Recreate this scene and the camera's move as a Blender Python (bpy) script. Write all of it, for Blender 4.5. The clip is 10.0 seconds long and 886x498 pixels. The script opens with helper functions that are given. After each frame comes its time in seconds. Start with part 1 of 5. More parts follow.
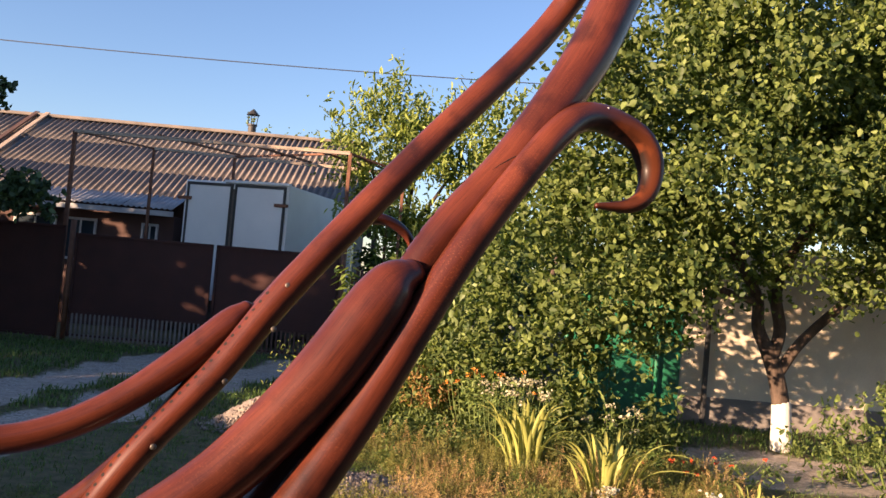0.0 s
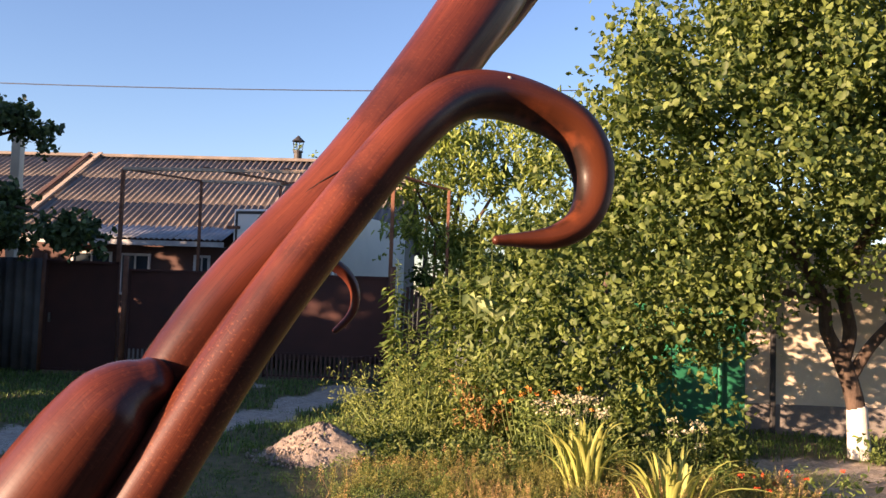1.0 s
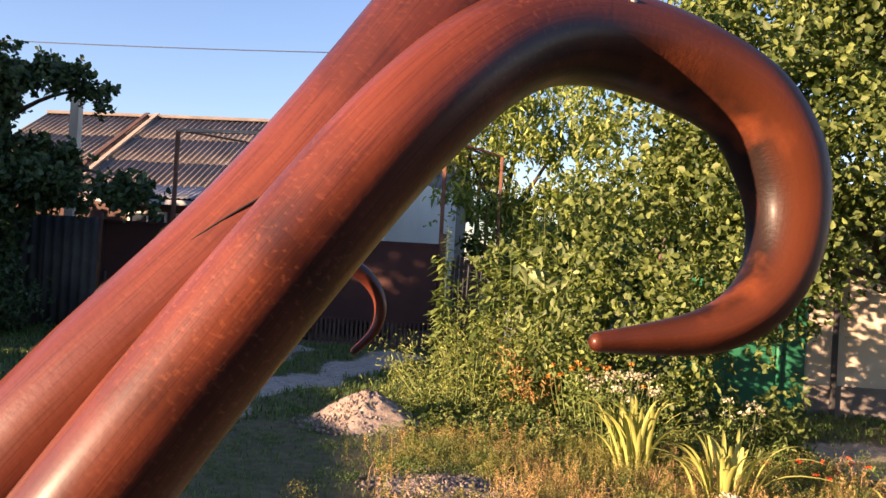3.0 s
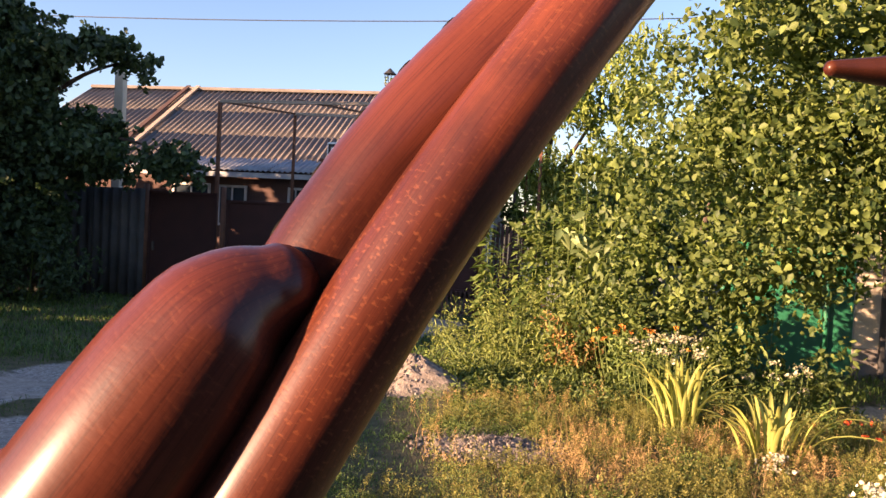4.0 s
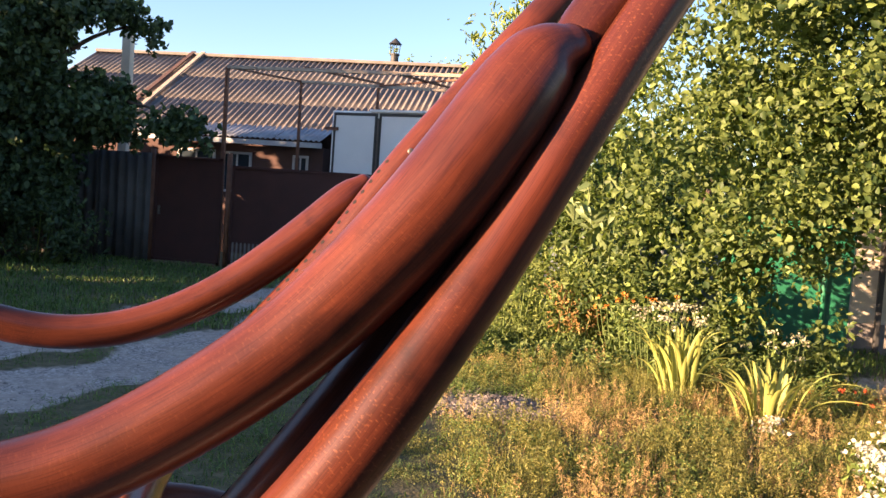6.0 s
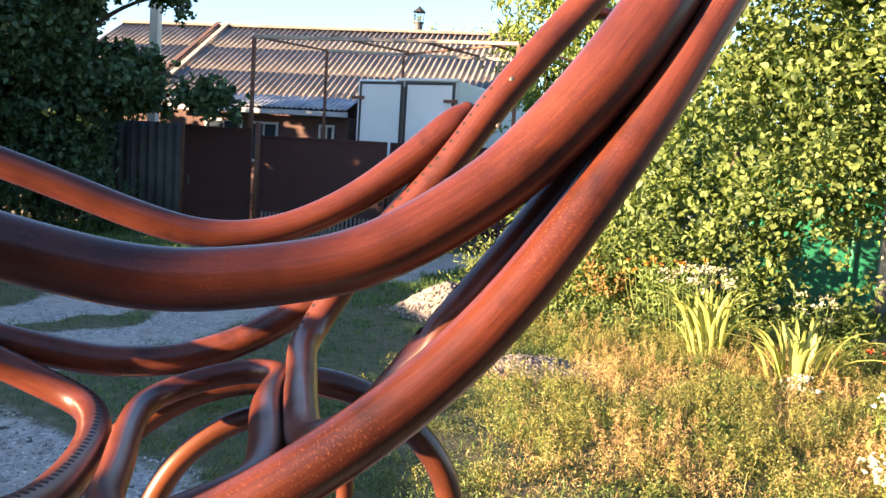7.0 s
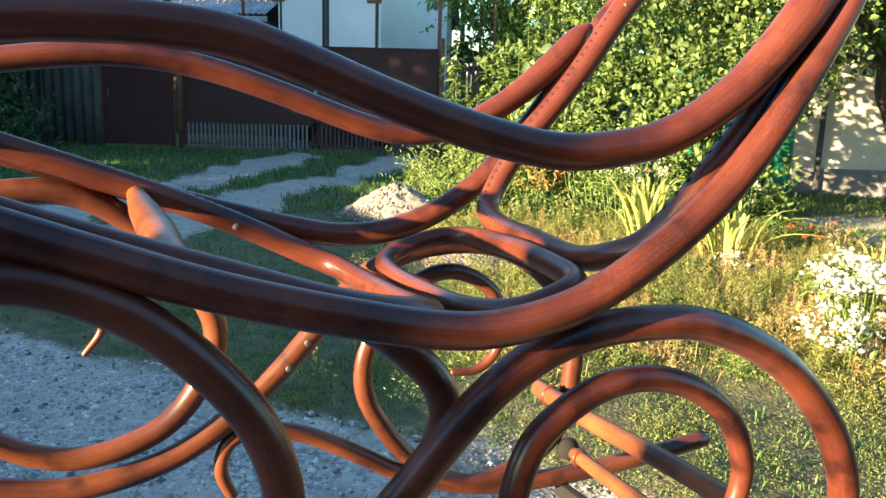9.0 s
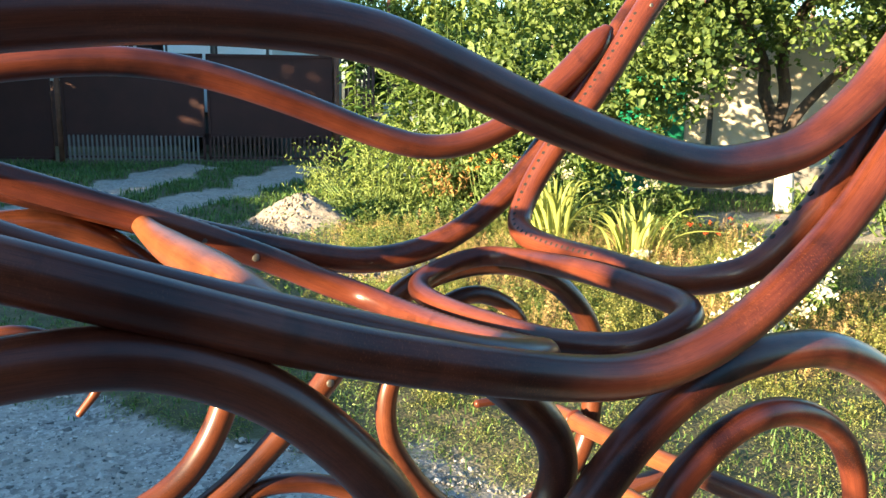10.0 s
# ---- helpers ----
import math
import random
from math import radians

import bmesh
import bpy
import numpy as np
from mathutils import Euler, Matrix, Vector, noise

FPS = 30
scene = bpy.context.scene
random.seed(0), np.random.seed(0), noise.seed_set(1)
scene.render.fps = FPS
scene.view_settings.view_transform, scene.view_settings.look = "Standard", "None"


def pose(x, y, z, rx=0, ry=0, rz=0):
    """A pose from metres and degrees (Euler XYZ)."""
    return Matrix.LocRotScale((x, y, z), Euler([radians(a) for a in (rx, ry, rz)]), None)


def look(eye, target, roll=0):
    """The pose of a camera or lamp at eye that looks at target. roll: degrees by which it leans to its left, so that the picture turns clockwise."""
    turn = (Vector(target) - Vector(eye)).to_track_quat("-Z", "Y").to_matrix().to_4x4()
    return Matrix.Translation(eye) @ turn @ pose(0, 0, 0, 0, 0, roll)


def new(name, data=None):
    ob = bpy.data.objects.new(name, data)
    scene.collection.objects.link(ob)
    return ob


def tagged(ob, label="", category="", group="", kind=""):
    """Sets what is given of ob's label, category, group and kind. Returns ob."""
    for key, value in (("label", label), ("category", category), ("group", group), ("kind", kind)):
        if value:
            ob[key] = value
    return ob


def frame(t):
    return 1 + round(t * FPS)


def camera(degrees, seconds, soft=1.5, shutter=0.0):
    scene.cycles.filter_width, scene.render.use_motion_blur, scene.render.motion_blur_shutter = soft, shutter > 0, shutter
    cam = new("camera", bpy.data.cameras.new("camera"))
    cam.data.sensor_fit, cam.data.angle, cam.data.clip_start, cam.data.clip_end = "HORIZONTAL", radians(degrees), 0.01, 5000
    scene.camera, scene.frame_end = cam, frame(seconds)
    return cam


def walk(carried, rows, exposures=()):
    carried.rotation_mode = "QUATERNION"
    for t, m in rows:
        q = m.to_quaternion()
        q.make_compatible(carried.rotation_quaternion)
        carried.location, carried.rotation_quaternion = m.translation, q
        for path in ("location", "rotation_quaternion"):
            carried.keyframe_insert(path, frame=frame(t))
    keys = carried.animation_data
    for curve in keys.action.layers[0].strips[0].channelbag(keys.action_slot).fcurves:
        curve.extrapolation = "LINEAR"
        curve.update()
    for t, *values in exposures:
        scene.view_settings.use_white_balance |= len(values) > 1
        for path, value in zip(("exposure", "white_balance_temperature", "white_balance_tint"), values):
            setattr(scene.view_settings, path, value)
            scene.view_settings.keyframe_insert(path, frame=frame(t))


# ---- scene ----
cam = camera(56.1, 10.0)
PATH = [
    (0, (0.1077, 0.0777, 1.7062), (0.1387, 2.0757, 1.7872), 5.0),
    (0.5, (0.1881, 0.1777, 1.726), (0.0901, 2.1737, 1.796), 3.6),
    (1, (0.2216, 0.3176, 1.7475), (0.1186, 2.3117, 1.8575), 1.9),
    (1.5, (0.2281, 0.4176, 1.776), (0.1281, 2.4096, 1.916), 1.8),
    (2, (0.223, 0.4781, 1.7996), (0.11, 2.4701, 1.9306), 3.0),
    (2.5, (0.22, 0.5166, 1.8023), (0.054, 2.5076, 1.8793), 3.5),
    (4, (0.1617, 0.448, 1.7256), (-0.1463, 2.424, 1.6726), 2.8),
    (4.5, (0.1316, 0.4194, 1.7113), (-0.1935, 2.3914, 1.6363), 3.0),
    (5, (0.1314, 0.3558, 1.704), (-0.1436, 2.3358, 1.639), 3.3),
    (6.5, (0.0789, 0.2128, 1.6085), (-0.2381, 2.1808, 1.4505), 4.3),
    (7, (0.0449, 0.1236, 1.5822), (-0.3031, 2.0836, 1.3932), 3.6),
    (7.5, (-0.0312, 0.0328, 1.5353), (-0.2942, 2.0028, 1.3173), 1.5),
    (8, (-0.1141, -0.0541, 1.499), (-0.2661, 1.9089, 1.148), 0.4),
    (8.5, (-0.1733, -0.1467, 1.5361), (-0.3253, 1.8053, 1.1281), 1.7),
    (9, (-0.2205, -0.2152, 1.5813), (-0.3634, 1.7368, 1.1703), 1.5),
    (9.5, (-0.3136, -0.1688, 1.5884), (-0.3656, 1.7932, 1.1994), 1.5),
    (10, (-0.4078, -0.1124, 1.5786), (-0.2928, 1.8456, 1.1866), 0.8),
]
walk(cam, [(t, look(e, g, r)) for t, e, g, r in PATH], [(0, 0.28, 5850, 26), (1.0, 0.4, 5930, 29), (2.5, 0.52, 6000, 32), (4.0, 0.65, 6250, 32), (4.5, 0.72, 6300, 30), (5.0, 0.82, 6180, 27), (6.5, 1.0, 5900, 24), (7.0, 1.45, 5720, 17), (7.5, 1.14, 5560, 9), (8.0, 1.33, 5400, 1), (8.5, 1.45, 5340, -2), (10.0, 1.35, 5290, -3)])


# ---- world, sun ----
SUN_TO = Vector((-0.798, -0.580, 0.165)).normalized()      # towards the sun
world = bpy.data.worlds.new("sky")
scene.world = world
world.use_nodes = True
wn = world.node_tree.nodes
sky = wn.new("ShaderNodeTexSky")
sky.sky_type = "NISHITA"
sky.sun_disc = False
sky.sun_elevation = math.asin(SUN_TO.z)
sky.sun_rotation = math.atan2(SUN_TO.x, SUN_TO.y)
sky.dust_density, sky.ozone_density, sky.air_density = 0.4, 2.0, 1.0
wn["Background"].inputs["Strength"].default_value = 0.2
world.node_tree.links.new(sky.outputs[0], wn["Background"].inputs[0])
sun_data = bpy.data.lights.new("sun", "SUN")
sun_data.energy, sun_data.angle, sun_data.color = 16.0, radians(0.6), (1.0, 0.67, 0.35)
sun = new("sun", sun_data)
sun.rotation_mode = "QUATERNION"
sun.rotation_quaternion = SUN_TO.to_track_quat("Z", "Y")


# ---- materials ----
def material(name, rough=0.6, metal=0.0):
    m = bpy.data.materials.new(name)
    m.use_nodes = True
    nodes, links = m.node_tree.nodes, m.node_tree.links
    b = nodes["Principled BSDF"]
    b.inputs["Roughness"].default_value, b.inputs["Metallic"].default_value = rough, metal
    return m, nodes, links, b


def ramp(nodes, links, source, stops):
    r = nodes.new("ShaderNodeValToRGB")
    while len(r.color_ramp.elements) < len(stops):
        r.color_ramp.elements.new(0.5)
    for e, (p, c) in zip(r.color_ramp.elements, stops):
        e.position, e.color = p, (*c, 1)
    links.new(source, r.inputs[0])
    return r.outputs[0]


def noise_tex(nodes, links, scale, detail=4, stretch=(1, 1, 1), coords="Object"):
    tc, mp, n = nodes.new("ShaderNodeTexCoord"), nodes.new("ShaderNodeMapping"), nodes.new("ShaderNodeTexNoise")
    mp.inputs["Scale"].default_value = stretch
    n.inputs["Scale"].default_value, n.inputs["Detail"].default_value = scale, detail
    links.new(tc.outputs[coords], mp.inputs[0])
    links.new(mp.outputs[0], n.inputs["Vector"])
    return n.outputs["Fac"]


def mixed(nodes, links, fac, a, b, mode="MIX"):
    m = nodes.new("ShaderNodeMix")
    m.data_type, m.blend_type = "RGBA", mode
    for k, v in ((0, fac), (6, a), (7, b)):
        if isinstance(v, (int, float)):
            m.inputs[k].default_value = v
        elif isinstance(v, tuple):
            m.inputs[k].default_value = (*v, 1)
        else:
            links.new(v, m.inputs[k])
    return m.outputs[2]


def bumped(nodes, links, b, height, strength, distance):
    n = nodes.new("ShaderNodeBump")
    n.inputs["Strength"].default_value, n.inputs["Distance"].default_value = strength, distance
    links.new(height, n.inputs["Height"])
    links.new(n.outputs[0], b.inputs["Normal"])


def plain(name, a, c, scale=6.0, rough=0.6, metal=0.0, bump=0.2, dist=0.01, stretch=(1, 1, 1), fine=60.0):
    """Two tones mixed by a broad and a fine noise, with relief."""
    m, n, l, b = material(name, rough, metal)
    broad, small = noise_tex(n, l, scale, 5, stretch), noise_tex(n, l, fine, 3, stretch)
    add = n.new("ShaderNodeMath")
    add.operation = "MULTIPLY_ADD"
    add.inputs[1].default_value = 0.45
    l.new(small, add.inputs[0])
    l.new(broad, add.inputs[2])
    l.new(ramp(n, l, add.outputs[0], [(0.45, a), (0.95, c)]), b.inputs["Base Color"])
    bumped(n, l, b, add.outputs[0], bump, dist)
    return m


def leafy(name, dark, light, glow=0.35, rough=0.6):
    """Leaves: colour varies from leaf to leaf, some light passes through."""
    m, n, l, b = material(name, rough)
    geo = n.new("ShaderNodeNewGeometry")
    col = ramp(n, l, geo.outputs["Random Per Island"], [(0.0, dark), (0.75, light), (1.0, tuple(min(1, v * 1.5) for v in light))])
    l.new(col, b.inputs["Base Color"])
    tr, mx = n.new("ShaderNodeBsdfTranslucent"), n.new("ShaderNodeMixShader")
    l.new(mixed(n, l, 1.0, col, (1.0, 1.0, 0.45), "MULTIPLY"), tr.inputs[0])
    mx.inputs[0].default_value = glow
    l.new(b.outputs[0], mx.inputs[1])
    l.new(tr.outputs[0], mx.inputs[2])
    l.new(mx.outputs[0], n["Material Output"].inputs[0])
    return m


def wood_stain(name, clean=0.38, flecks=0.18, burnt=None, tone=(1, 1, 1)):
    """Red-brown stained and varnished beech: grain streaks along the rod (UV x), pores, worn lighter places."""
    m, n, l, b = material(name, 0.32)
    uv, mp, g = n.new("ShaderNodeUVMap"), n.new("ShaderNodeMapping"), n.new("ShaderNodeTexNoise")
    mp.inputs["Scale"].default_value = (9, 460, 1)
    g.inputs["Scale"].default_value, g.inputs["Detail"].default_value = 1.0, 5
    l.new(uv.outputs[0], mp.inputs[0])
    l.new(mp.outputs[0], g.inputs["Vector"])
    mp2, g2 = n.new("ShaderNodeMapping"), n.new("ShaderNodeTexNoise")
    mp2.inputs["Scale"].default_value = (55, 1700, 1)
    g2.inputs["Scale"].default_value, g2.inputs["Detail"].default_value = 1.0, 2
    l.new(uv.outputs[0], mp2.inputs[0])
    l.new(mp2.outputs[0], g2.inputs["Vector"])
    broad, blot, skin = noise_tex(n, l, 9.0, 4), noise_tex(n, l, 22.0, 6), noise_tex(n, l, 130.0, 3)
    grain = ramp(n, l, g.outputs["Fac"], [(0.25, (0.076, 0.0172, 0.0080)), (0.52, (0.097, 0.022, 0.0098)), (0.8, (0.118, 0.0282, 0.0120))])
    worn = ramp(n, l, broad, [(0.32, (0.36, 0.36, 0.44)), (0.5, (0.88, 0.9, 0.9)), (0.68, (1.3, 1.4, 1.25))])
    soil = ramp(n, l, blot, [(clean - 0.12, (0.36, 0.34, 0.36)), (clean + 0.03, (1, 1, 1))])
    mp3, g3 = n.new("ShaderNodeMapping"), n.new("ShaderNodeTexNoise")
    mp3.inputs["Scale"].default_value = (860, 420, 1)
    mp3.inputs["Rotation"].default_value = (0, 0, 0.5)
    g3.inputs["Scale"].default_value, g3.inputs["Detail"].default_value = 1.0, 3
    l.new(uv.outputs[0], mp3.inputs[0])
    l.new(mp3.outputs[0], g3.inputs["Vector"])
    fleck = ramp(n, l, g3.outputs["Fac"], [(0.56, (0, 0, 0)), (0.70, (flecks, flecks, flecks))])
    where = ramp(n, l, noise_tex(n, l, 14.0, 2), [(0.40, (0, 0, 0)), (0.58, (1, 1, 1))])
    pore = ramp(n, l, g2.outputs["Fac"], [(0.36, (0.72, 0.7, 0.7)), (0.5, (1, 1, 1))])
    base = mixed(n, l, 1.0, mixed(n, l, 1.0, mixed(n, l, 1.0, grain, worn, "MULTIPLY"), soil, "MULTIPLY"), pore, "MULTIPLY")
    base = mixed(n, l, 1.0, base, tone, "MULTIPLY")
    col = mixed(n, l, mixed(n, l, 1.0, fleck, where, "MULTIPLY"), base, (0.24, 0.075, 0.026))
    dull = None
    if burnt:
        # blackened patches along one side of the rod and a painted orange sunlit band, over a stretch of its length
        sep, turn = n.new("ShaderNodeSeparateXYZ"), n.new("ShaderNodeMath")
        turn.operation = "MULTIPLY"
        turn.inputs[1].default_value = 10.0
        l.new(uv.outputs[0], sep.inputs[0])
        l.new(sep.outputs[1], turn.inputs[0])
        stretch = n.new("ShaderNodeMapRange")
        stretch.inputs[1].default_value, stretch.inputs[2].default_value = burnt
        l.new(sep.outputs[0], stretch.inputs[0])
        side = ramp(n, l, turn.outputs[0], [(0.52, (0, 0, 0)), (0.60, (1, 1, 1)), (0.83, (1, 1, 1)), (0.91, (0.5, 0.5, 0.5)), (1.0, (0.15, 0.15, 0.15))])
        sun_band = ramp(n, l, turn.outputs[0], [(0.0, (0.65, 0.65, 0.65)), (0.08, (0.3, 0.3, 0.3)), (0.15, (0, 0, 0)), (0.68, (0.0, 0.0, 0.0)), (0.80, (0.65, 0.65, 0.65))])
        span = ramp(n, l, stretch.outputs[0], [(0.0, (0, 0, 0)), (0.3, (1, 1, 1)), (0.85, (1, 1, 1)), (1.0, (0.5, 0.5, 0.5))])
        late = ramp(n, l, stretch.outputs[0], [(0.3, (0, 0, 0)), (0.5, (1, 1, 1)), (0.85, (1, 1, 1)), (1.0, (0.3, 0.3, 0.3))])
        spots = ramp(n, l, noise_tex(n, l, 70.0, 5), [(0.32, (0, 0, 0)), (0.48, (0.95, 0.95, 0.95))])
        col = mixed(n, l, mixed(n, l, 1.0, late, sun_band, "MULTIPLY"), col, (0.165, 0.046, 0.014))
        dull = late
        col = mixed(n, l, mixed(n, l, 1.0, mixed(n, l, 1.0, side, span, "MULTIPLY"), spots, "MULTIPLY"), col, (0.008, 0.005, 0.004))
    l.new(col, b.inputs["Base Color"])
    l.new(ramp(n, l, blot, [(0.3, (0.54, 0.54, 0.54)), (0.7, (0.42, 0.42, 0.42))]), b.inputs["Roughness"])
    bumped(n, l, b, mixed(n, l, 0.55, mixed(n, l, 0.7, pore, skin), g3.outputs["Fac"]), 0.2, 0.0007)
    b.inputs["Coat Weight"].default_value, b.inputs["Coat Roughness"].default_value = 0.58, 0.25
    if dull:
        l.new(ramp(n, l, dull, [(0.0, (0.58, 0.58, 0.58)), (1.0, (0.06, 0.06, 0.06))]), b.inputs["Coat Weight"])
    b.inputs["Specular IOR Level"].default_value = 0.14
    return m


M_WOOD = wood_stain("stained_beech")
M_WORN = wood_stain("worn_beech", 0.5, 0.32)
M_HOOK = wood_stain("worn_hooked_beech", 0.42, 0.40, (1.44, 1.68))
# lighter copy of the beech: sunlight on the far rods put into the colour
M_SUNLIT = wood_stain("sunlit_beech", 0.4, 0.25, None, (1.2, 1.42, 1.15))
# tan wood of the cross rails, brightened further to paint in their sunlit look
M_AMBER = wood_stain("amber_beech", 0.34, 0.25, None, (1.7, 2.3, 1.7))
M_HOLE = plain("dark_hole", (0.004, 0.003, 0.0025), (0.008, 0.006, 0.005), rough=0.95)
M_STEEL = plain("steel", (0.06, 0.05, 0.045), (0.16, 0.14, 0.12), 40, 0.5, 0.6, 0.1, 0.001)
M_GATE = plain("gate_paint", (0.031, 0.0095, 0.007), (0.054, 0.0155, 0.0105), 2.5, 0.8, 0.0, 0.15, 0.004)
M_RUST = plain("rusty_pipe", (0.10, 0.045, 0.025), (0.2, 0.09, 0.05), 8, 0.75, 0.2)
M_GREYWOOD = plain("weathered_board", (0.26, 0.2, 0.15), (0.42, 0.35, 0.27), 5, 0.85, 0, 0.4, 0.01, (1, 8, 8))
# light from behind the left leaf's pickets, painted as a paler tone
M_BACKLIT = plain("backlit_picket", (0.11, 0.095, 0.085), (0.2, 0.175, 0.16), 8, 0.8)
M_DARKPICKET = plain("dark_picket", (0.05, 0.025, 0.02), (0.1, 0.05, 0.035), 8, 0.8)
M_SLATE = plain("asbestos_sheet", (0.105, 0.092, 0.082), (0.215, 0.187, 0.165), 1.6, 0.9, 0, 0.3, 0.01)
M_SLATE2 = plain("grey_sheet", (0.2, 0.21, 0.23), (0.36, 0.37, 0.39), 2.0, 0.8, 0, 0.3, 0.01)
M_FENCE = plain("fence_cement", (0.045, 0.044, 0.043), (0.10, 0.095, 0.09), 2.0, 0.9, 0, 0.3, 0.01)
M_HOUSE = plain("house_wall", (0.055, 0.03, 0.026), (0.09, 0.05, 0.04), 1.5, 0.9)
M_WHITE = plain("white_paint", (0.36, 0.36, 0.35), (0.5, 0.5, 0.48), 6, 0.5)
M_FASCIA = plain("fascia_tin", (0.24, 0.25, 0.26), (0.42, 0.43, 0.43), 6, 0.6)
M_GLASS = material("window_glass", 0.05)[0]
M_GLASS.node_tree.nodes["Principled BSDF"].inputs["Base Color"].default_value = (0.03, 0.04, 0.05, 1)
M_BOX = plain("van_paint", (0.56, 0.58, 0.57), (0.68, 0.69, 0.67), 1.2, 0.5, 0, 0.08, 0.004)
M_GASKET = plain("black_gasket", (0.02, 0.02, 0.02), (0.05, 0.05, 0.045), 10, 0.7)
M_PLASTER = plain("plaster", (0.52, 0.45, 0.34), (0.68, 0.60, 0.46), 1.6, 0.92, 0, 0.3, 0.01)
M_PLINTH = plain("plinth", (0.13, 0.12, 0.11), (0.22, 0.2, 0.18), 3, 0.95, 0, 0.4, 0.01)
M_GREEN = plain("green_paint", (0.009, 0.10, 0.05), (0.018, 0.165, 0.08), 2, 0.5)
M_PALEFENCE = plain("pale_fence", (0.14, 0.175, 0.18), (0.24, 0.28, 0.285), 2, 0.8)
M_BARK = plain("bark", (0.03, 0.02, 0.014), (0.10, 0.07, 0.05), 14, 0.95, 0, 0.8, 0.03, (1, 1, 0.3))
M_LIME = plain("limewash", (0.48, 0.46, 0.41), (0.66, 0.64, 0.58), 12, 0.95, 0, 0.5, 0.01)
M_PILE = plain("gravel_heap", (0.15, 0.125, 0.1), (0.33, 0.28, 0.23), 25, 0.95, 0, 0.8, 0.02, fine=140)
M_STONE = leafy("stones", (0.075, 0.068, 0.062), (0.43, 0.385, 0.34), 0.0, 0.9)
M_SAND = leafy("sandy_stones", (0.09, 0.073, 0.06), (0.225, 0.187, 0.155), 0.0, 0.9)
M_WIRE = plain("wire", (0.02, 0.02, 0.02), (0.04, 0.04, 0.04), 10, 0.6)
M_LEAF_A = leafy("apricot_leaf", (0.04, 0.078, 0.018), (0.152, 0.202, 0.048), 0.45)
M_LEAF_B = leafy("ash_leaf", (0.09, 0.15, 0.025), (0.24, 0.30, 0.06))
M_LEAF_W = leafy("weed_leaf", (0.05, 0.10, 0.02), (0.17, 0.23, 0.05))
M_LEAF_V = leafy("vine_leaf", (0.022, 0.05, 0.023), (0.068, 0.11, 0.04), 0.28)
M_IRIS = leafy("iris_blade", (0.17, 0.21, 0.04), (0.42, 0.44, 0.11), 0.35)
M_GRASS = leafy("green_grass", (0.035, 0.085, 0.016), (0.12, 0.19, 0.04), 0.3, 0.6)
M_DRY = leafy("dry_grass", (0.22, 0.15, 0.055), (0.5, 0.34, 0.14), 0.3, 0.7)
M_WEEDLET = leafy("weedlet_leaf", (0.08, 0.095, 0.02), (0.27, 0.26, 0.065), 0.38)
M_CLIMBER = leafy("climber_leaf", (0.10, 0.15, 0.05), (0.24, 0.30, 0.12), 0.35)
M_LIMELEAF = leafy("lime_leaf", (0.09, 0.13, 0.025), (0.25, 0.30, 0.07), 0.4)
M_RUSTY = leafy("withered_leaf", (0.16, 0.09, 0.025), (0.36, 0.21, 0.06), 0.3, 0.7)
M_TURF = leafy("turf_leaf", (0.07, 0.10, 0.025), (0.21, 0.22, 0.065), 0.35)
M_CREAM = leafy("cream_petal", (0.26, 0.25, 0.15), (0.46, 0.44, 0.29), 0.25, 0.6)
M_PETAL = leafy("white_petal", (0.42, 0.40, 0.30), (0.62, 0.60, 0.49), 0.25, 0.6)
M_ORANGE = leafy("orange_petal", (0.5, 0.13, 0.01), (0.7, 0.28, 0.02), 0.25, 0.6)
M_RED = leafy("red_petal", (0.45, 0.04, 0.01), (0.6, 0.1, 0.02), 0.25, 0.6)


def ground_material():
    """Earth and short turf, with pale gravelled wheel tracks where the attribute "track" says so."""
    m, n, l, b = material("ground", 0.95)
    at = n.new("ShaderNodeAttribute")
    at.attribute_name = "track"
    broad, mid, fine = noise_tex(n, l, 0.8, 5), noise_tex(n, l, 9, 5), noise_tex(n, l, 70, 4)
    vor = n.new("ShaderNodeTexVoronoi")
    tc = n.new("ShaderNodeTexCoord")
    vor.inputs["Scale"].default_value = 45
    l.new(tc.outputs["Object"], vor.inputs["Vector"])
    bed = ramp(n, l, mid, [(0.3, (0.28, 0.235, 0.19)), (0.7, (0.47, 0.40, 0.33))])
    pebble = ramp(n, l, vor.outputs["Color"], [(0.2, (0.13, 0.118, 0.108)), (0.8, (0.5, 0.45, 0.40))])
    gravel = mixed(n, l, ramp(n, l, noise_tex(n, l, 2.2, 3), [(0.4, (0.15, 0.15, 0.15)), (0.62, (0.8, 0.8, 0.8))]), bed, pebble)
    turf = ramp(n, l, mid, [(0.3, (0.055, 0.06, 0.02)), (0.6, (0.12, 0.1, 0.045)), (0.8, (0.2, 0.15, 0.08))])
    edge = n.new("ShaderNodeMath")
    edge.operation = "MULTIPLY_ADD"
    edge.inputs[1].default_value = 0.5
    l.new(mid, edge.inputs[0])
    l.new(at.outputs["Fac"], edge.inputs[2])
    mask = ramp(n, l, edge.outputs[0], [(0.55, (0, 0, 0)), (0.85, (1, 1, 1))])
    l.new(mixed(n, l, mask, turf, gravel), b.inputs["Base Color"])
    bumped(n, l, b, mixed(n, l, 0.5, vor.outputs["Distance"], fine), 0.6, 0.02)
    return m


M_GROUND = ground_material()


# ---- mesh helpers ----
def thing(name, label, category, at=(0, 0, 0), group="", kind=""):
    ob = new(name)
    ob.location = at
    ob.empty_display_size = 0.1
    return tagged(ob, label, category, group, kind)


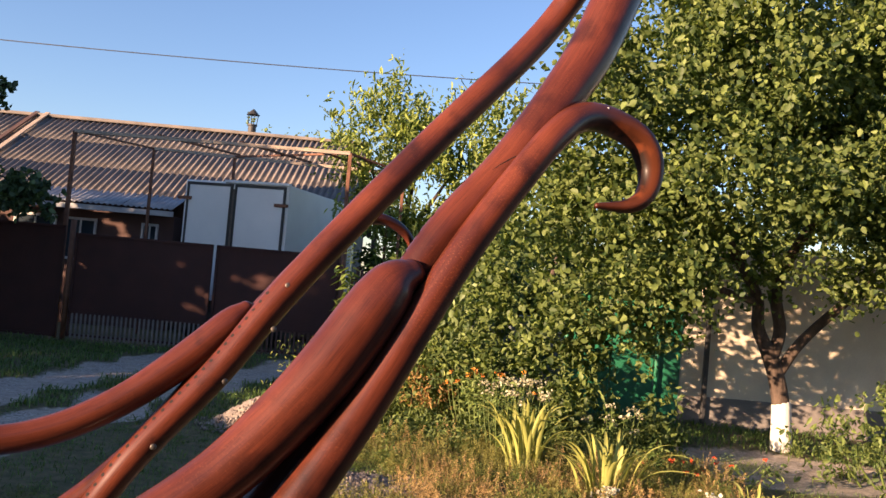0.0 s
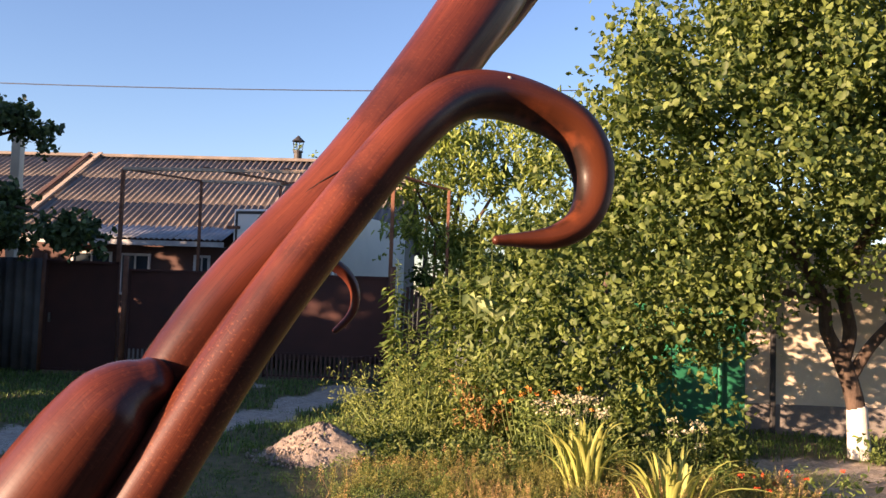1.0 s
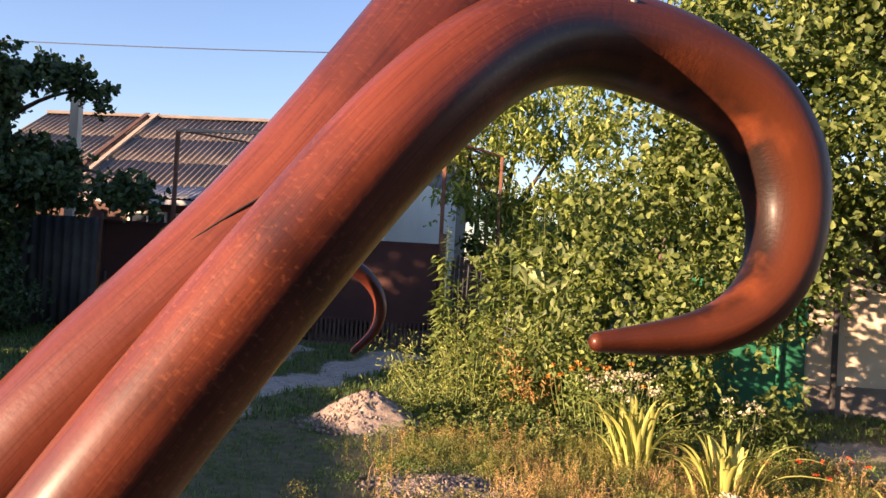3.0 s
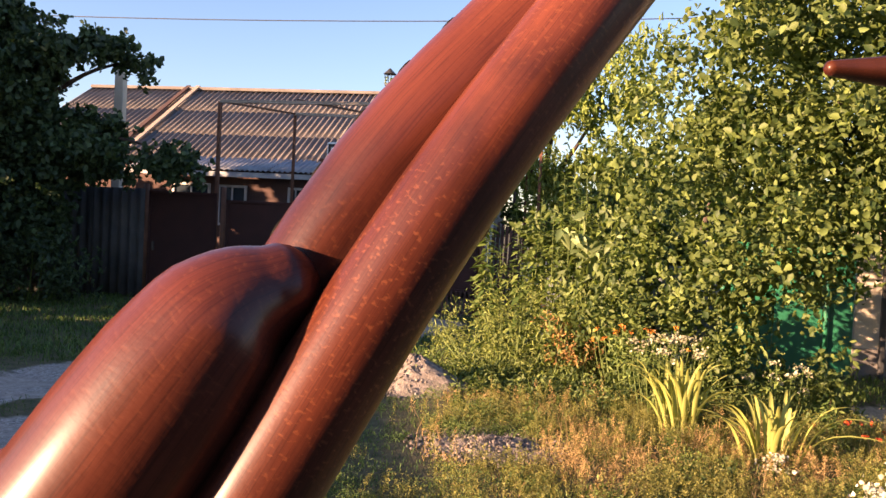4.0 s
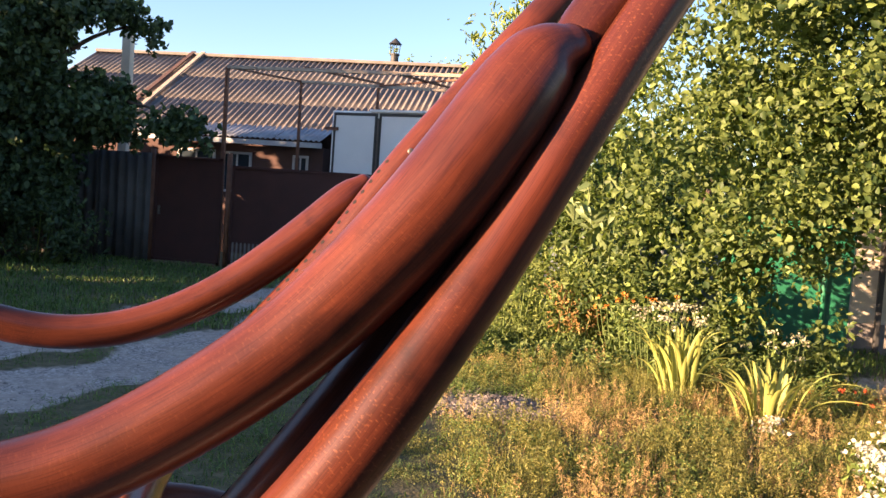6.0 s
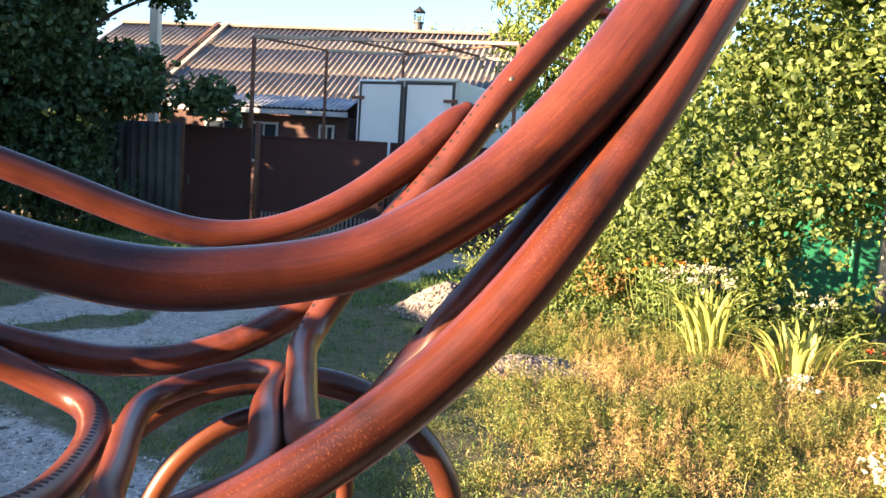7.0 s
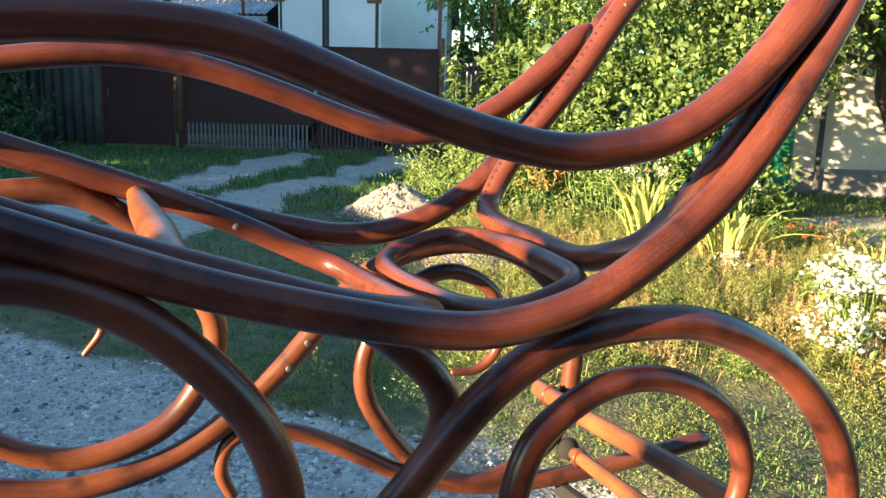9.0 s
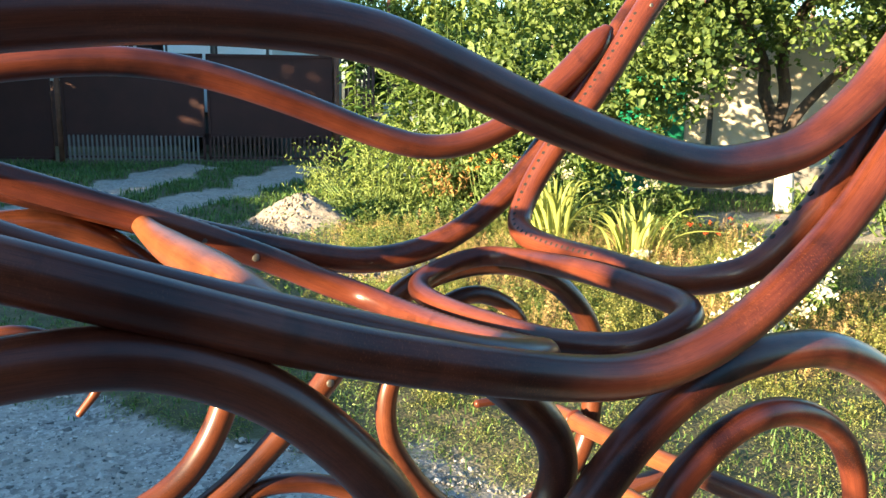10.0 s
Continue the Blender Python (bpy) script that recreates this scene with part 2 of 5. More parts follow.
def np_mesh(name, verts, faces, mat, smooth=False):
    """A mesh from arrays: verts (n, 3), faces (m, k)."""
    me = bpy.data.meshes.new(name)
    verts, faces = np.asarray(verts, np.float32), np.asarray(faces, np.int32)
    k = faces.shape[1]
    me.vertices.add(len(verts))
    me.vertices.foreach_set("co", verts.ravel())
    me.loops.add(faces.size)
    me.loops.foreach_set("vertex_index", faces.ravel())
    me.polygons.add(len(faces))
    me.polygons.foreach_set("loop_start", np.arange(0, faces.size, k, dtype=np.int32))
    me.update(calc_edges=True)
    me.validate()
    if smooth:
        me.polygons.foreach_set("use_smooth", np.ones(len(me.polygons), bool))
    me.materials.append(mat)
    return me


def place(name, me, parent=None, label=""):
    ob = new(name, me)
    ob.parent = parent
    return tagged(ob, label)


def part(name, bm, mat, parent=None, label="", smooth=False):
    me = bpy.data.meshes.new(name)
    bm.normal_update()
    bm.to_mesh(me)
    bm.free()
    me.materials.append(mat)
    if smooth:
        for p in me.polygons:
            p.use_smooth = True
    return place(name, me, parent, label)


def box(bm, lo, hi, bevel=0.0, m=None):
    lo, hi = Vector(lo), Vector(hi)
    t = Matrix.Translation((lo + hi) / 2) @ Matrix.Diagonal((*(hi - lo), 1))
    got = bmesh.ops.create_cube(bm, size=1, matrix=(m @ t) if m else t)["verts"]
    if bevel:
        edges = list({e for v in got for e in v.link_edges})
        bmesh.ops.bevel(bm, geom=edges, offset=bevel, segments=2, affect="EDGES", profile=0.6)
    return bm


def bar(bm, a, b, w, h=None, bevel=0.0):
    """A straight squared bar from a to b."""
    a, b = Vector(a), Vector(b)
    d = b - a
    m = Matrix.Translation((a + b) / 2) @ d.to_track_quat("Z", "Y").to_matrix().to_4x4()
    h = h or w
    return box(bm, (-w / 2, -h / 2, -d.length / 2), (w / 2, h / 2, d.length / 2), bevel, m)


def smooth_line(points, step=6, closed=False):
    """Catmull-Rom through the points."""
    p = np.array(points, float)
    if closed:
        q = np.vstack([p[-1], p, p[0], p[1]])
    else:
        q = np.vstack([2 * p[0] - p[1], p, 2 * p[-1] - p[-2]])
    out = []
    for i in range(1, len(q) - 2):
        a, b, c, d = q[i - 1], q[i], q[i + 1], q[i + 2]
        for s in np.arange(step) / step:
            out.append(0.5 * (2 * b + (c - a) * s + (2 * a - 5 * b + 4 * c - d) * s**2 + (3 * b - a - 3 * c + d) * s**3))
    if not closed:
        out.append(p[-1])
    return np.array(out)


def relax(line, closed, rounds=3):
    for _ in range(rounds):
        if closed:
            line = (np.roll(line, 1, 0) + 2 * line + np.roll(line, -1, 0)) / 4
        else:
            line[1:-1] = (line[:-2] + 2 * line[1:-1] + line[2:]) / 4
    return line


def tube_mesh(name, points, radii, mat, sides=28, step=6, closed=False, round_ends=(True, True), even=3):
    """A rod swept along a smooth line; radii are spread over its length. UV x runs along it in metres."""
    line = relax(smooth_line(points, step, closed), closed, even)
    n = len(line)
    along = np.concatenate([[0], np.cumsum(np.linalg.norm(np.diff(line, axis=0), axis=1))])
    r = np.interp(along / along[-1], np.linspace(0, 1, len(radii)), radii)
    if not closed:
        ends = []
        for end, on in ((0, round_ends[0]), (-1, round_ends[1])):
            tip, inner = line[end], line[1 if end == 0 else -2]
            way = (tip - inner) / np.linalg.norm(tip - inner)
            rr = r[end]
            ks = (0.35, 0.65, 0.86, 0.97) if on else (0.02,)
            ends.append([(tip + way * rr * k * 0.9, rr * math.sqrt(1 - k * k) if on else rr * 0.97) for k in ks])
        pre, post = ends[0][::-1], ends[1]
        line = np.vstack([[p for p, _ in pre], line, [p for p, _ in post]])
        r = np.concatenate([[q for _, q in pre], r, [q for _, q in post]])
        n = len(line)
        along = np.concatenate([[0], np.cumsum(np.linalg.norm(np.diff(line, axis=0), axis=1))])
    tan = np.roll(line, -1, 0) - np.roll(line, 1, 0) if closed else np.gradient(line, axis=0)
    tan /= np.linalg.norm(tan, axis=1)[:, None]
    side = np.cross(tan[0], (0, 0, 1.0) if abs(tan[0][2]) < 0.9 else (0, 1.0, 0))
    rings = []
    for i in range(n):
        side = side - tan[i] * (side @ tan[i])
        side /= np.linalg.norm(side)
        up = np.cross(side, tan[i])
        ang = np.linspace(0, 2 * math.pi, sides, endpoint=False)
        rings.append(line[i] + r[i] * (np.cos(ang)[:, None] * side + np.sin(ang)[:, None] * up))
    verts = np.vstack(rings)
    last = n if closed else n - 1
    i, j = np.meshgrid(np.arange(last), np.arange(sides), indexing="ij")
    i2, j2 = (i + 1) % n, (j + 1) % sides
    faces = np.stack([i * sides + j, i * sides + j2, i2 * sides + j2, i2 * sides + j], -1).reshape(-1, 4)
    me = bpy.data.meshes.new(name)
    polys = [tuple(int(v) for v in f) for f in faces]
    if not closed:
        polys += [tuple(range(sides - 1, -1, -1)), tuple(range((n - 1) * sides, n * sides))]
    me.from_pydata([tuple(v) for v in verts], [], polys)
    layer = me.uv_layers.new(name="UVMap")
    total = float(along[-1])
    uvs = []
    for k in range(len(faces)):
        a, b = divmod(k, sides)
        x0, x1 = float(along[a]), float(along[a + 1]) if a + 1 < n else total + total / n
        y0, y1 = b / sides * 0.1, (b + 1) / sides * 0.1
        uvs += [x0, y0, x0, y1, x1, y1, x1, y0]
    uvs += [0.0] * (2 * len(me.loops) - len(uvs))
    layer.data.foreach_set("uv", uvs)
    for p in me.polygons:
        p.use_smooth = len(p.vertices) == 4
    me.materials.append(mat)
    return me


def rotations(rng, n, up=0.0):
    """Random frames (n, 3, 3); up > 0 turns leaf faces to the sky."""
    a = rng.normal(size=(n, 3))
    a /= np.linalg.norm(a, axis=1)[:, None]
    nrm = rng.normal(size=(n, 3)) + np.array([0, 0, up])
    b = np.cross(nrm, a)
    b /= np.linalg.norm(b, axis=1)[:, None] + 1e-9
    return a, b, np.cross(a, b)


def leaf_cloud(name, centres, size, mat, rng, width=0.75, up=0.6, droop=0.0, small=False):
    """Folded pointed leaves, one at each centre; small ones are plain lozenges."""
    n = len(centres)
    a, b, c = rotations(rng, n, up)
    a[:, 2] -= droop
    s = (size * rng.uniform(0.65, 1.25, n))[:, None]
    w = width / 2
    if small:
        verts = np.stack([centres + s * p for p in (-0.5 * a, w * b + 0.1 * c, 0.55 * a, -w * b + 0.1 * c)], 1).reshape(-1, 3)
        return np_mesh(name, verts, np.arange(n)[:, None] * 4 + np.arange(4), mat)
    pts = [-0.5 * a, -0.2 * a + w * b + 0.16 * c, 0.15 * a + w * 0.85 * b + 0.16 * c, 0.55 * a, 0.15 * a - w * 0.85 * b + 0.16 * c, -0.2 * a - w * b + 0.16 * c]
    verts = np.stack([centres + s * p for p in pts], 1).reshape(-1, 3)
    base = np.arange(n)[:, None] * 6
    faces = np.vstack([base + [0, 1, 2, 3], base + [0, 3, 4, 5]])
    return np_mesh(name, verts, faces, mat)


def blade_cloud(name, roots, height, width, mat, rng, lean=0.5, spread=0.4):
    """Bent grass blades from the roots (n, 3); height may be an array."""
    n = len(roots)
    h = np.broadcast_to(np.asarray(height, float), (n,)) * rng.uniform(0.55, 1.25, n)
    ang = rng.uniform(0, 2 * math.pi, n)
    out = np.stack([np.cos(ang), np.sin(ang), np.zeros(n)], 1)
    flat = np.stack([-np.sin(ang), np.cos(ang), np.zeros(n)], 1)
    tilt = (lean * rng.uniform(spread, 1.2, n))[:, None]
    hh, ww = h[:, None], (width * rng.uniform(0.7, 1.3, n))[:, None]
    up = np.array([0, 0, 1.0])
    p0 = roots
    p1 = roots + hh * (0.5 * up + 0.18 * tilt * out)
    p2 = roots + hh * (0.85 * up + 0.55 * tilt * out)
    p3 = roots + hh * ((1 - 0.35 * tilt) * up + 1.0 * tilt * out)
    verts = np.stack([p0 - ww * flat, p0 + ww * flat, p1 + ww * flat, p1 - ww * flat, p2 + 0.7 * ww * flat, p2 - 0.7 * ww * flat, p3 + 0.1 * ww * flat, p3 - 0.1 * ww * flat], 1).reshape(-1, 3)
    base = np.arange(n)[:, None] * 8
    faces = np.vstack([base + [0, 1, 2, 3], base + [3, 2, 4, 5], base + [5, 4, 6, 7]])
    return np_mesh(name, verts, faces, mat)


# ---- ground ----
def near_line(x, y, line):
    """Distance of points from a polyline."""
    best = np.full(np.shape(x), 1e9)
    for (ax, ay), (bx, by) in zip(line[:-1], line[1:]):
        t = np.clip(((x - ax) * (bx - ax) + (y - ay) * (by - ay)) / ((bx - ax) ** 2 + (by - ay) ** 2), 0, 1)
        best = np.minimum(best, np.hypot(x - ax - t * (bx - ax), y - ay - t * (by - ay)))
    return best


LANE_A = [(-4.6, 3.5), (-4.1, 5.2), (-3.75, 6.6), (-3.6, 8.2), (-3.35, 10.0), (-2.95, 11.5), (-2.5, 13.0), (-2.2, 15.2)]
LANE_B = [(-6.4, 3.5), (-5.7, 5.2), (-5.2, 6.8), (-4.95, 8.5), (-4.75, 10.5), (-4.45, 12.5), (-4.2, 15.2)]


def wobble(x, y, s):
    return np.sin(x * 1.7 * s + 1.3) * np.cos(y * 2.3 * s + 0.4) + 0.5 * np.sin(x * 4.1 * s + y * 3.3 * s)


def track_at(x, y):
    """How bare and gravelled the ground is, 0 to 1."""
    a = 1 - (near_line(x, y, LANE_A) + 0.16 * wobble(x, y, 1.3) - 0.3) / 0.3
    b = 1 - (near_line(x, y, LANE_B) + 0.16 * wobble(x, y, 1.6) - 0.34) / 0.3
    yard = (4.5 + 0.25 * wobble(x, y, 1.4) - 0.4 * np.clip(x + 3, 0, 4) - y) / 0.5
    yard = np.minimum(yard, (1.2 - x) / 0.4)
    bed = (1.1 - np.hypot((x - 4.2) / 1.45, (y - 9.2 + 0.15 * wobble(x, y, 1.2)) / 1.15)) / 0.4
    return np.clip(np.maximum.reduce([a, b, yard, bed]), 0, 1)


def height_at(x, y):
    return 0.015 * wobble(x, y, 0.6) + 0.012 * wobble(y, x, 1.9) - 0.02 * (track_at(x, y) > 0.5)


def build_ground():
    xs = np.concatenate([[-3000, -600, -120, -40, -20], np.arange(-14, 8.01, 0.14), [14, 30, 120, 600, 3000]])
    ys = np.concatenate([[-3000, -600, -120, -30, -8, -2], np.arange(1, 17.01, 0.14), [19, 25, 40, 120, 600, 3000]])
    gx, gy = np.meshgrid(xs, ys)
    inside = (np.abs(gx) < 21) & (gy > -9) & (gy < 30)
    gz = np.where(inside, height_at(gx, gy), 0.0)
    nx = len(xs)
    verts = np.stack([gx, gy, gz], -1).reshape(-1, 3)
    i, j = np.meshgrid(np.arange(len(ys) - 1), np.arange(nx - 1), indexing="ij")
    a = (i * nx + j).ravel()
    me = np_mesh("ground", verts, np.stack([a, a + 1, a + nx + 1, a + nx], -1), M_GROUND, True)
    attr = me.attributes.new("track", "FLOAT", "POINT")
    attr.data.foreach_set("value", track_at(gx, gy).ravel().astype(np.float32))
    tagged(new("ground", me), "bare earth and turf yard with pale gravel wheel tracks", "ground", kind="structure")


build_ground()


# ---- rocking chair ----
YAW = radians(26.5)
U, V = Vector((math.cos(YAW), math.sin(YAW), 0)), Vector((-math.sin(YAW), math.cos(YAW), 0))


def at_chair(u, v, z):
    return U * u + V * v + Vector((0, 0, z))


chair = thing("rocking_chair", "dark red-brown varnished bentwood rocking chair without its cane seat", "rocking chair", at_chair(0.2, 0.78, 0.93))
CHAIR0 = chair.location.copy()


def rod(name, points, radii, label="", mat=M_WOOD, **more):
    """A bent rod of the chair, through points (back, across, up)."""
    pts = [tuple(at_chair(*p) - CHAIR0) for p in points]
    return place(name, tube_mesh(name, pts, radii, mat, **more), chair, label)


def flat_rod(name, v, points, radii, label="", **more):
    return rod(name, [(p[0], p[2] if len(p) > 2 else v, p[1]) for p in points], radii, label, **more)


NEAR, FAR = 0.525, 1.03
flat_rod("side_rail", NEAR, [(-0.76, 1.5, 0.525), (-0.7, 1.535, 0.525), (-0.6, 1.54, 0.525), (-0.5, 1.52, 0.525), (-0.409, 1.489, 0.525), (-0.3, 1.447, 0.525), (-0.218, 1.417, 0.525), (-0.1257, 1.3947, 0.5073),
    (-0.0253, 1.3738, 0.5074), (0.0456, 1.378, 0.5079), (0.1121, 1.3986, 0.5101), (0.1993, 1.4537, 0.5104), (0.2652, 1.5184, 0.5103), (0.3312, 1.6119, 0.5106), (0.3755, 1.6868, 0.511), (0.4065, 1.7378, 0.5108),
    (0.4422, 1.7876, 0.5102), (0.4645, 1.8155, 0.5107), (0.4872, 1.834, 0.5151), (0.5112, 1.839, 0.5192), (0.5361, 1.8348, 0.5198), (0.5525, 1.826, 0.518), (0.5602, 1.8074, 0.5154), (0.5547, 1.7871, 0.512),
    (0.5364, 1.7751, 0.509), (0.5055, 1.772, 0.5073)],
    [0.0164] * 13 + [0.0162, 0.0152, 0.0133, 0.0120, 0.0113, 0.0109, 0.0111, 0.0021], "curved seat rail ending in a small hook", mat=M_HOOK, sides=40)
flat_rod("side_rail", FAR, [(-0.74, 1.47), (-0.68, 1.505), (-0.58, 1.515), (-0.48, 1.50), (-0.39, 1.472), (-0.28, 1.435), (-0.19, 1.405), (-0.12, 1.385), (-0.04, 1.364),
    (0.02, 1.355), (0.095, 1.361), (0.175, 1.393), (0.25, 1.449), (0.31, 1.52), (0.37, 1.60), (0.42, 1.668), (0.47, 1.73), (0.51, 1.765), (0.55, 1.783),
    (0.585, 1.775), (0.604, 1.758), (0.609, 1.74), (0.604, 1.722), (0.588, 1.706)],
    [0.017] * 13 + [0.0168, 0.0158, 0.0138, 0.0126, 0.011, 0.009, 0.007, 0.003], mat=M_WORN)
ARM_R = np.interp(np.linspace(0, 1, 80), [0, 0.06, 0.75, 0.85, 0.93, 0.965, 0.985, 1.0], [0.0133, 0.0157, 0.0165, 0.0180, 0.0205, 0.0202, 0.0184, 0.0103])
flat_rod("armrest", NEAR, [(-0.64, 1.44, 0.525), (-0.6, 1.51, 0.525), (-0.54, 1.56, 0.525), (-0.471, 1.5925, 0.5361), (-0.4021, 1.6047, 0.5363), (-0.3112, 1.6124, 0.5367), (-0.2146, 1.6069, 0.5375), (-0.1535, 1.5882, 0.5382),
    (-0.0855, 1.5619, 0.5385), (-0.0116, 1.5366, 0.5346), (0.065, 1.5193, 0.5291), (0.1256, 1.5216, 0.5263), (0.185, 1.535, 0.5251), (0.2462, 1.5723, 0.5233), (0.2848, 1.609, 0.5217), (0.3151, 1.6449, 0.5202),
    (0.3402, 1.6814, 0.5199), (0.3555, 1.7031, 0.5199), (0.3669, 1.7101, 0.5196)], ARM_R, "thick curved armrest with rounded end")
flat_rod("armrest", FAR, [(-0.62, 1.41), (-0.59, 1.48), (-0.53, 1.54), (-0.47, 1.57), (-0.405, 1.585), (-0.28, 1.597), (-0.18, 1.585), (-0.072, 1.552),
    (0.046, 1.509), (0.119, 1.496), (0.192, 1.508), (0.268, 1.546), (0.342, 1.604), (0.392, 1.654)], [r * 0.98 for r in ARM_R], "thick curved armrest with rounded end")
BACK = [(0.2304, 0.5377, 1.4879), (0.3101, 0.5389, 1.5877), (0.3825, 0.5302, 1.7269), (0.4384, 0.5347, 1.7876), (0.4925, 0.5389, 1.8603), (0.5182, 0.5408, 1.9021), (0.5395, 0.5418, 1.9522), (0.5722, 0.5469, 2.0087),
    (0.62, 0.56, 2.09), (0.69, 0.6, 2.18), (0.75, 0.7, 2.22), (0.79, 0.82, 2.225), (0.81, 0.93, 2.19), (0.79, 0.98, 2.11), (0.727, 0.99, 2.023), (0.627, 0.99, 1.915),
    (0.519, 0.99, 1.79), (0.422, 0.99, 1.675), (0.358, 0.99, 1.583), (0.284, 0.99, 1.5), (0.246, 0.993, 1.446), (0.216, 0.98, 1.401), (0.201, 0.94, 1.387), (0.192, 0.86, 1.384),
    (0.179, 0.76, 1.39), (0.17, 0.66, 1.391), (0.1692, 0.5917, 1.4095), (0.1941, 0.5649, 1.428)]
BACK_R = [0.0135, 0.0135, 0.0136, 0.0150, 0.0188, 0.019, 0.019, 0.019, 0.019, 0.019, 0.019, 0.019, 0.019, 0.0193, 0.0192, 0.0185, 0.0175, 0.0166, 0.0155, 0.0148, 0.0142, 0.0138, 0.0135]
rod("back_frame", BACK, BACK_R, "backrest ring drilled with cane holes", closed=True, even=6)
SEAT = [(-0.42, 1.0, 1.493), (-0.32, 1.0, 1.456), (-0.223, 1.0, 1.42), (-0.118, 1.0, 1.374), (-0.055, 1.0, 1.342), (-0.006, 0.975, 1.321), (0.008, 0.89, 1.318), (0.006, 0.77, 1.328), (-0.005, 0.65, 1.348),
    (-0.03, 0.59, 1.366), (-0.108, 0.560, 1.386), (-0.21, 0.560, 1.420), (-0.30, 0.560, 1.450), (-0.40, 0.565, 1.487), (-0.47, 0.60, 1.52), (-0.51, 0.68, 1.53), (-0.52, 0.78, 1.53), (-0.51, 0.9, 1.522), (-0.48, 0.98, 1.513)]
rod("seat_ring", SEAT,
    [0.0155, 0.0155], "seat ring drilled with cane holes", closed=True, even=4)
rod("spacer_loop", [(0.07, 0.975, 1.337), (0.118, 0.985, 1.35), (0.16, 0.978, 1.357), (0.182, 0.945, 1.360), (0.166, 0.85, 1.372), (0.151, 0.75, 1.383), (0.145, 0.66, 1.384), (0.135, 0.60, 1.384), (0.105, 0.572, 1.380), (0.062, 0.585, 1.362),
    (0.040, 0.66, 1.347), (0.040, 0.75, 1.337), (0.039, 0.86, 1.33), (0.046, 0.94, 1.331)], [0.0130, 0.0130], "bent loop tying seat and back", closed=True, even=4)
flat_rod("rear_scroll", NEAR, [(-0.62, 1.17), (-0.53, 1.11), (-0.45, 1.083), (-0.36, 1.075), (-0.25, 1.094), (-0.17, 1.135), (-0.115, 1.178), (-0.064, 1.232), (-0.03, 1.271), (0.01, 1.31), (0.06, 1.341), (0.115, 1.357), (0.18, 1.358),
    (0.235, 1.351), (0.30, 1.325), (0.36, 1.284), (0.415, 1.222), (0.448, 1.155), (0.452, 1.09), (0.42, 1.02), (0.345, 0.98), (0.24, 0.978), (0.14, 1.02), (0.065, 1.09), (0.034, 1.17), (0.048, 1.243),
    (0.078, 1.276), (0.122, 1.299), (0.175, 1.304), (0.232, 1.286), (0.277, 1.25), (0.30, 1.205), (0.302, 1.17), (0.285, 1.13), (0.25, 1.115), (0.215, 1.125)],
    [0.017] * 9 + [0.0165, 0.016, 0.015, 0.0145, 0.014, 0.013, 0.012, 0.008], "large spiral rear scroll", mat=M_WORN)
flat_rod("rear_scroll", FAR, [(-0.62, 1.13), (-0.54, 1.075), (-0.445, 1.041), (-0.345, 1.027), (-0.236, 1.049), (-0.158, 1.093), (-0.094, 1.148), (-0.041, 1.202), (0.0, 1.25), (0.05, 1.295), (0.11, 1.325), (0.19, 1.335),
    (0.27, 1.322), (0.335, 1.283), (0.385, 1.225), (0.405, 1.16), (0.403, 1.10), (0.395, 1.04), (0.363, 0.985), (0.292, 0.945), (0.211, 0.939), (0.132, 0.986), (0.076, 1.055), (0.047, 1.114), (0.048, 1.176),
    (0.08, 1.24), (0.135, 1.282), (0.19, 1.291), (0.248, 1.26), (0.27, 1.209), (0.264, 1.158), (0.234, 1.13), (0.19, 1.129)],
    [0.0165] * 9 + [0.016, 0.0155, 0.015, 0.0145, 0.014, 0.013, 0.011, 0.006], "large spiral rear scroll", mat=M_SUNLIT)
flat_rod("front_scroll", NEAR, [(-0.66, 1.30), (-0.60, 1.37), (-0.53, 1.41), (-0.47, 1.43), (-0.414, 1.437), (-0.36, 1.436), (-0.318, 1.424), (-0.275, 1.40), (-0.236, 1.365), (-0.2, 1.32), (-0.178, 1.27), (-0.172, 1.22),
    (-0.185, 1.165), (-0.225, 1.10), (-0.29, 1.06), (-0.38, 1.05), (-0.47, 1.08), (-0.52, 1.15), (-0.53, 1.23), (-0.50, 1.29), (-0.45, 1.31), (-0.41, 1.29), (-0.40, 1.25)],
    [0.017] * 6 + [0.0165, 0.016, 0.015, 0.013, 0.008], "spiral front scroll under the seat")
flat_rod("front_scroll", FAR, [(-0.66, 1.26), (-0.60, 1.33), (-0.53, 1.385), (-0.47, 1.415), (-0.404, 1.428), (-0.335, 1.425), (-0.271, 1.39), (-0.21, 1.325), (-0.166, 1.246), (-0.175, 1.182), (-0.219, 1.114),
    (-0.286, 1.078), (-0.363, 1.071), (-0.441, 1.105), (-0.49, 1.17), (-0.49, 1.24), (-0.45, 1.295), (-0.39, 1.315), (-0.33, 1.29), (-0.306, 1.25), (-0.331, 1.214)],
    [0.0165] * 6 + [0.016, 0.015, 0.013, 0.010, 0.004], "spiral front scroll under the seat", mat=M_SUNLIT)
ROCKER = [(-0.150, 0.983), (-0.164, 1.020), (-0.155, 1.060), (-0.119, 1.077), (-0.046, 1.062), (0.040, 1.015), (0.114, 0.970), (0.241, 0.929), (0.40, 0.921), (0.572, 0.931), (0.69, 0.945)]
ROCKER_R = [0.009, 0.0125, 0.0135, 0.014, 0.015, 0.0155, 0.0155, 0.0155]
flat_rod("rocker", FAR, ROCKER, ROCKER_R, "low rocker rail with a sawn end", mat=M_SUNLIT, round_ends=(True, False))
flat_rod("rocker", NEAR, [(u - 0.01, z + 0.045) for u, z in ROCKER], ROCKER_R, "low rocker rail with a sawn end", round_ends=(True, False))
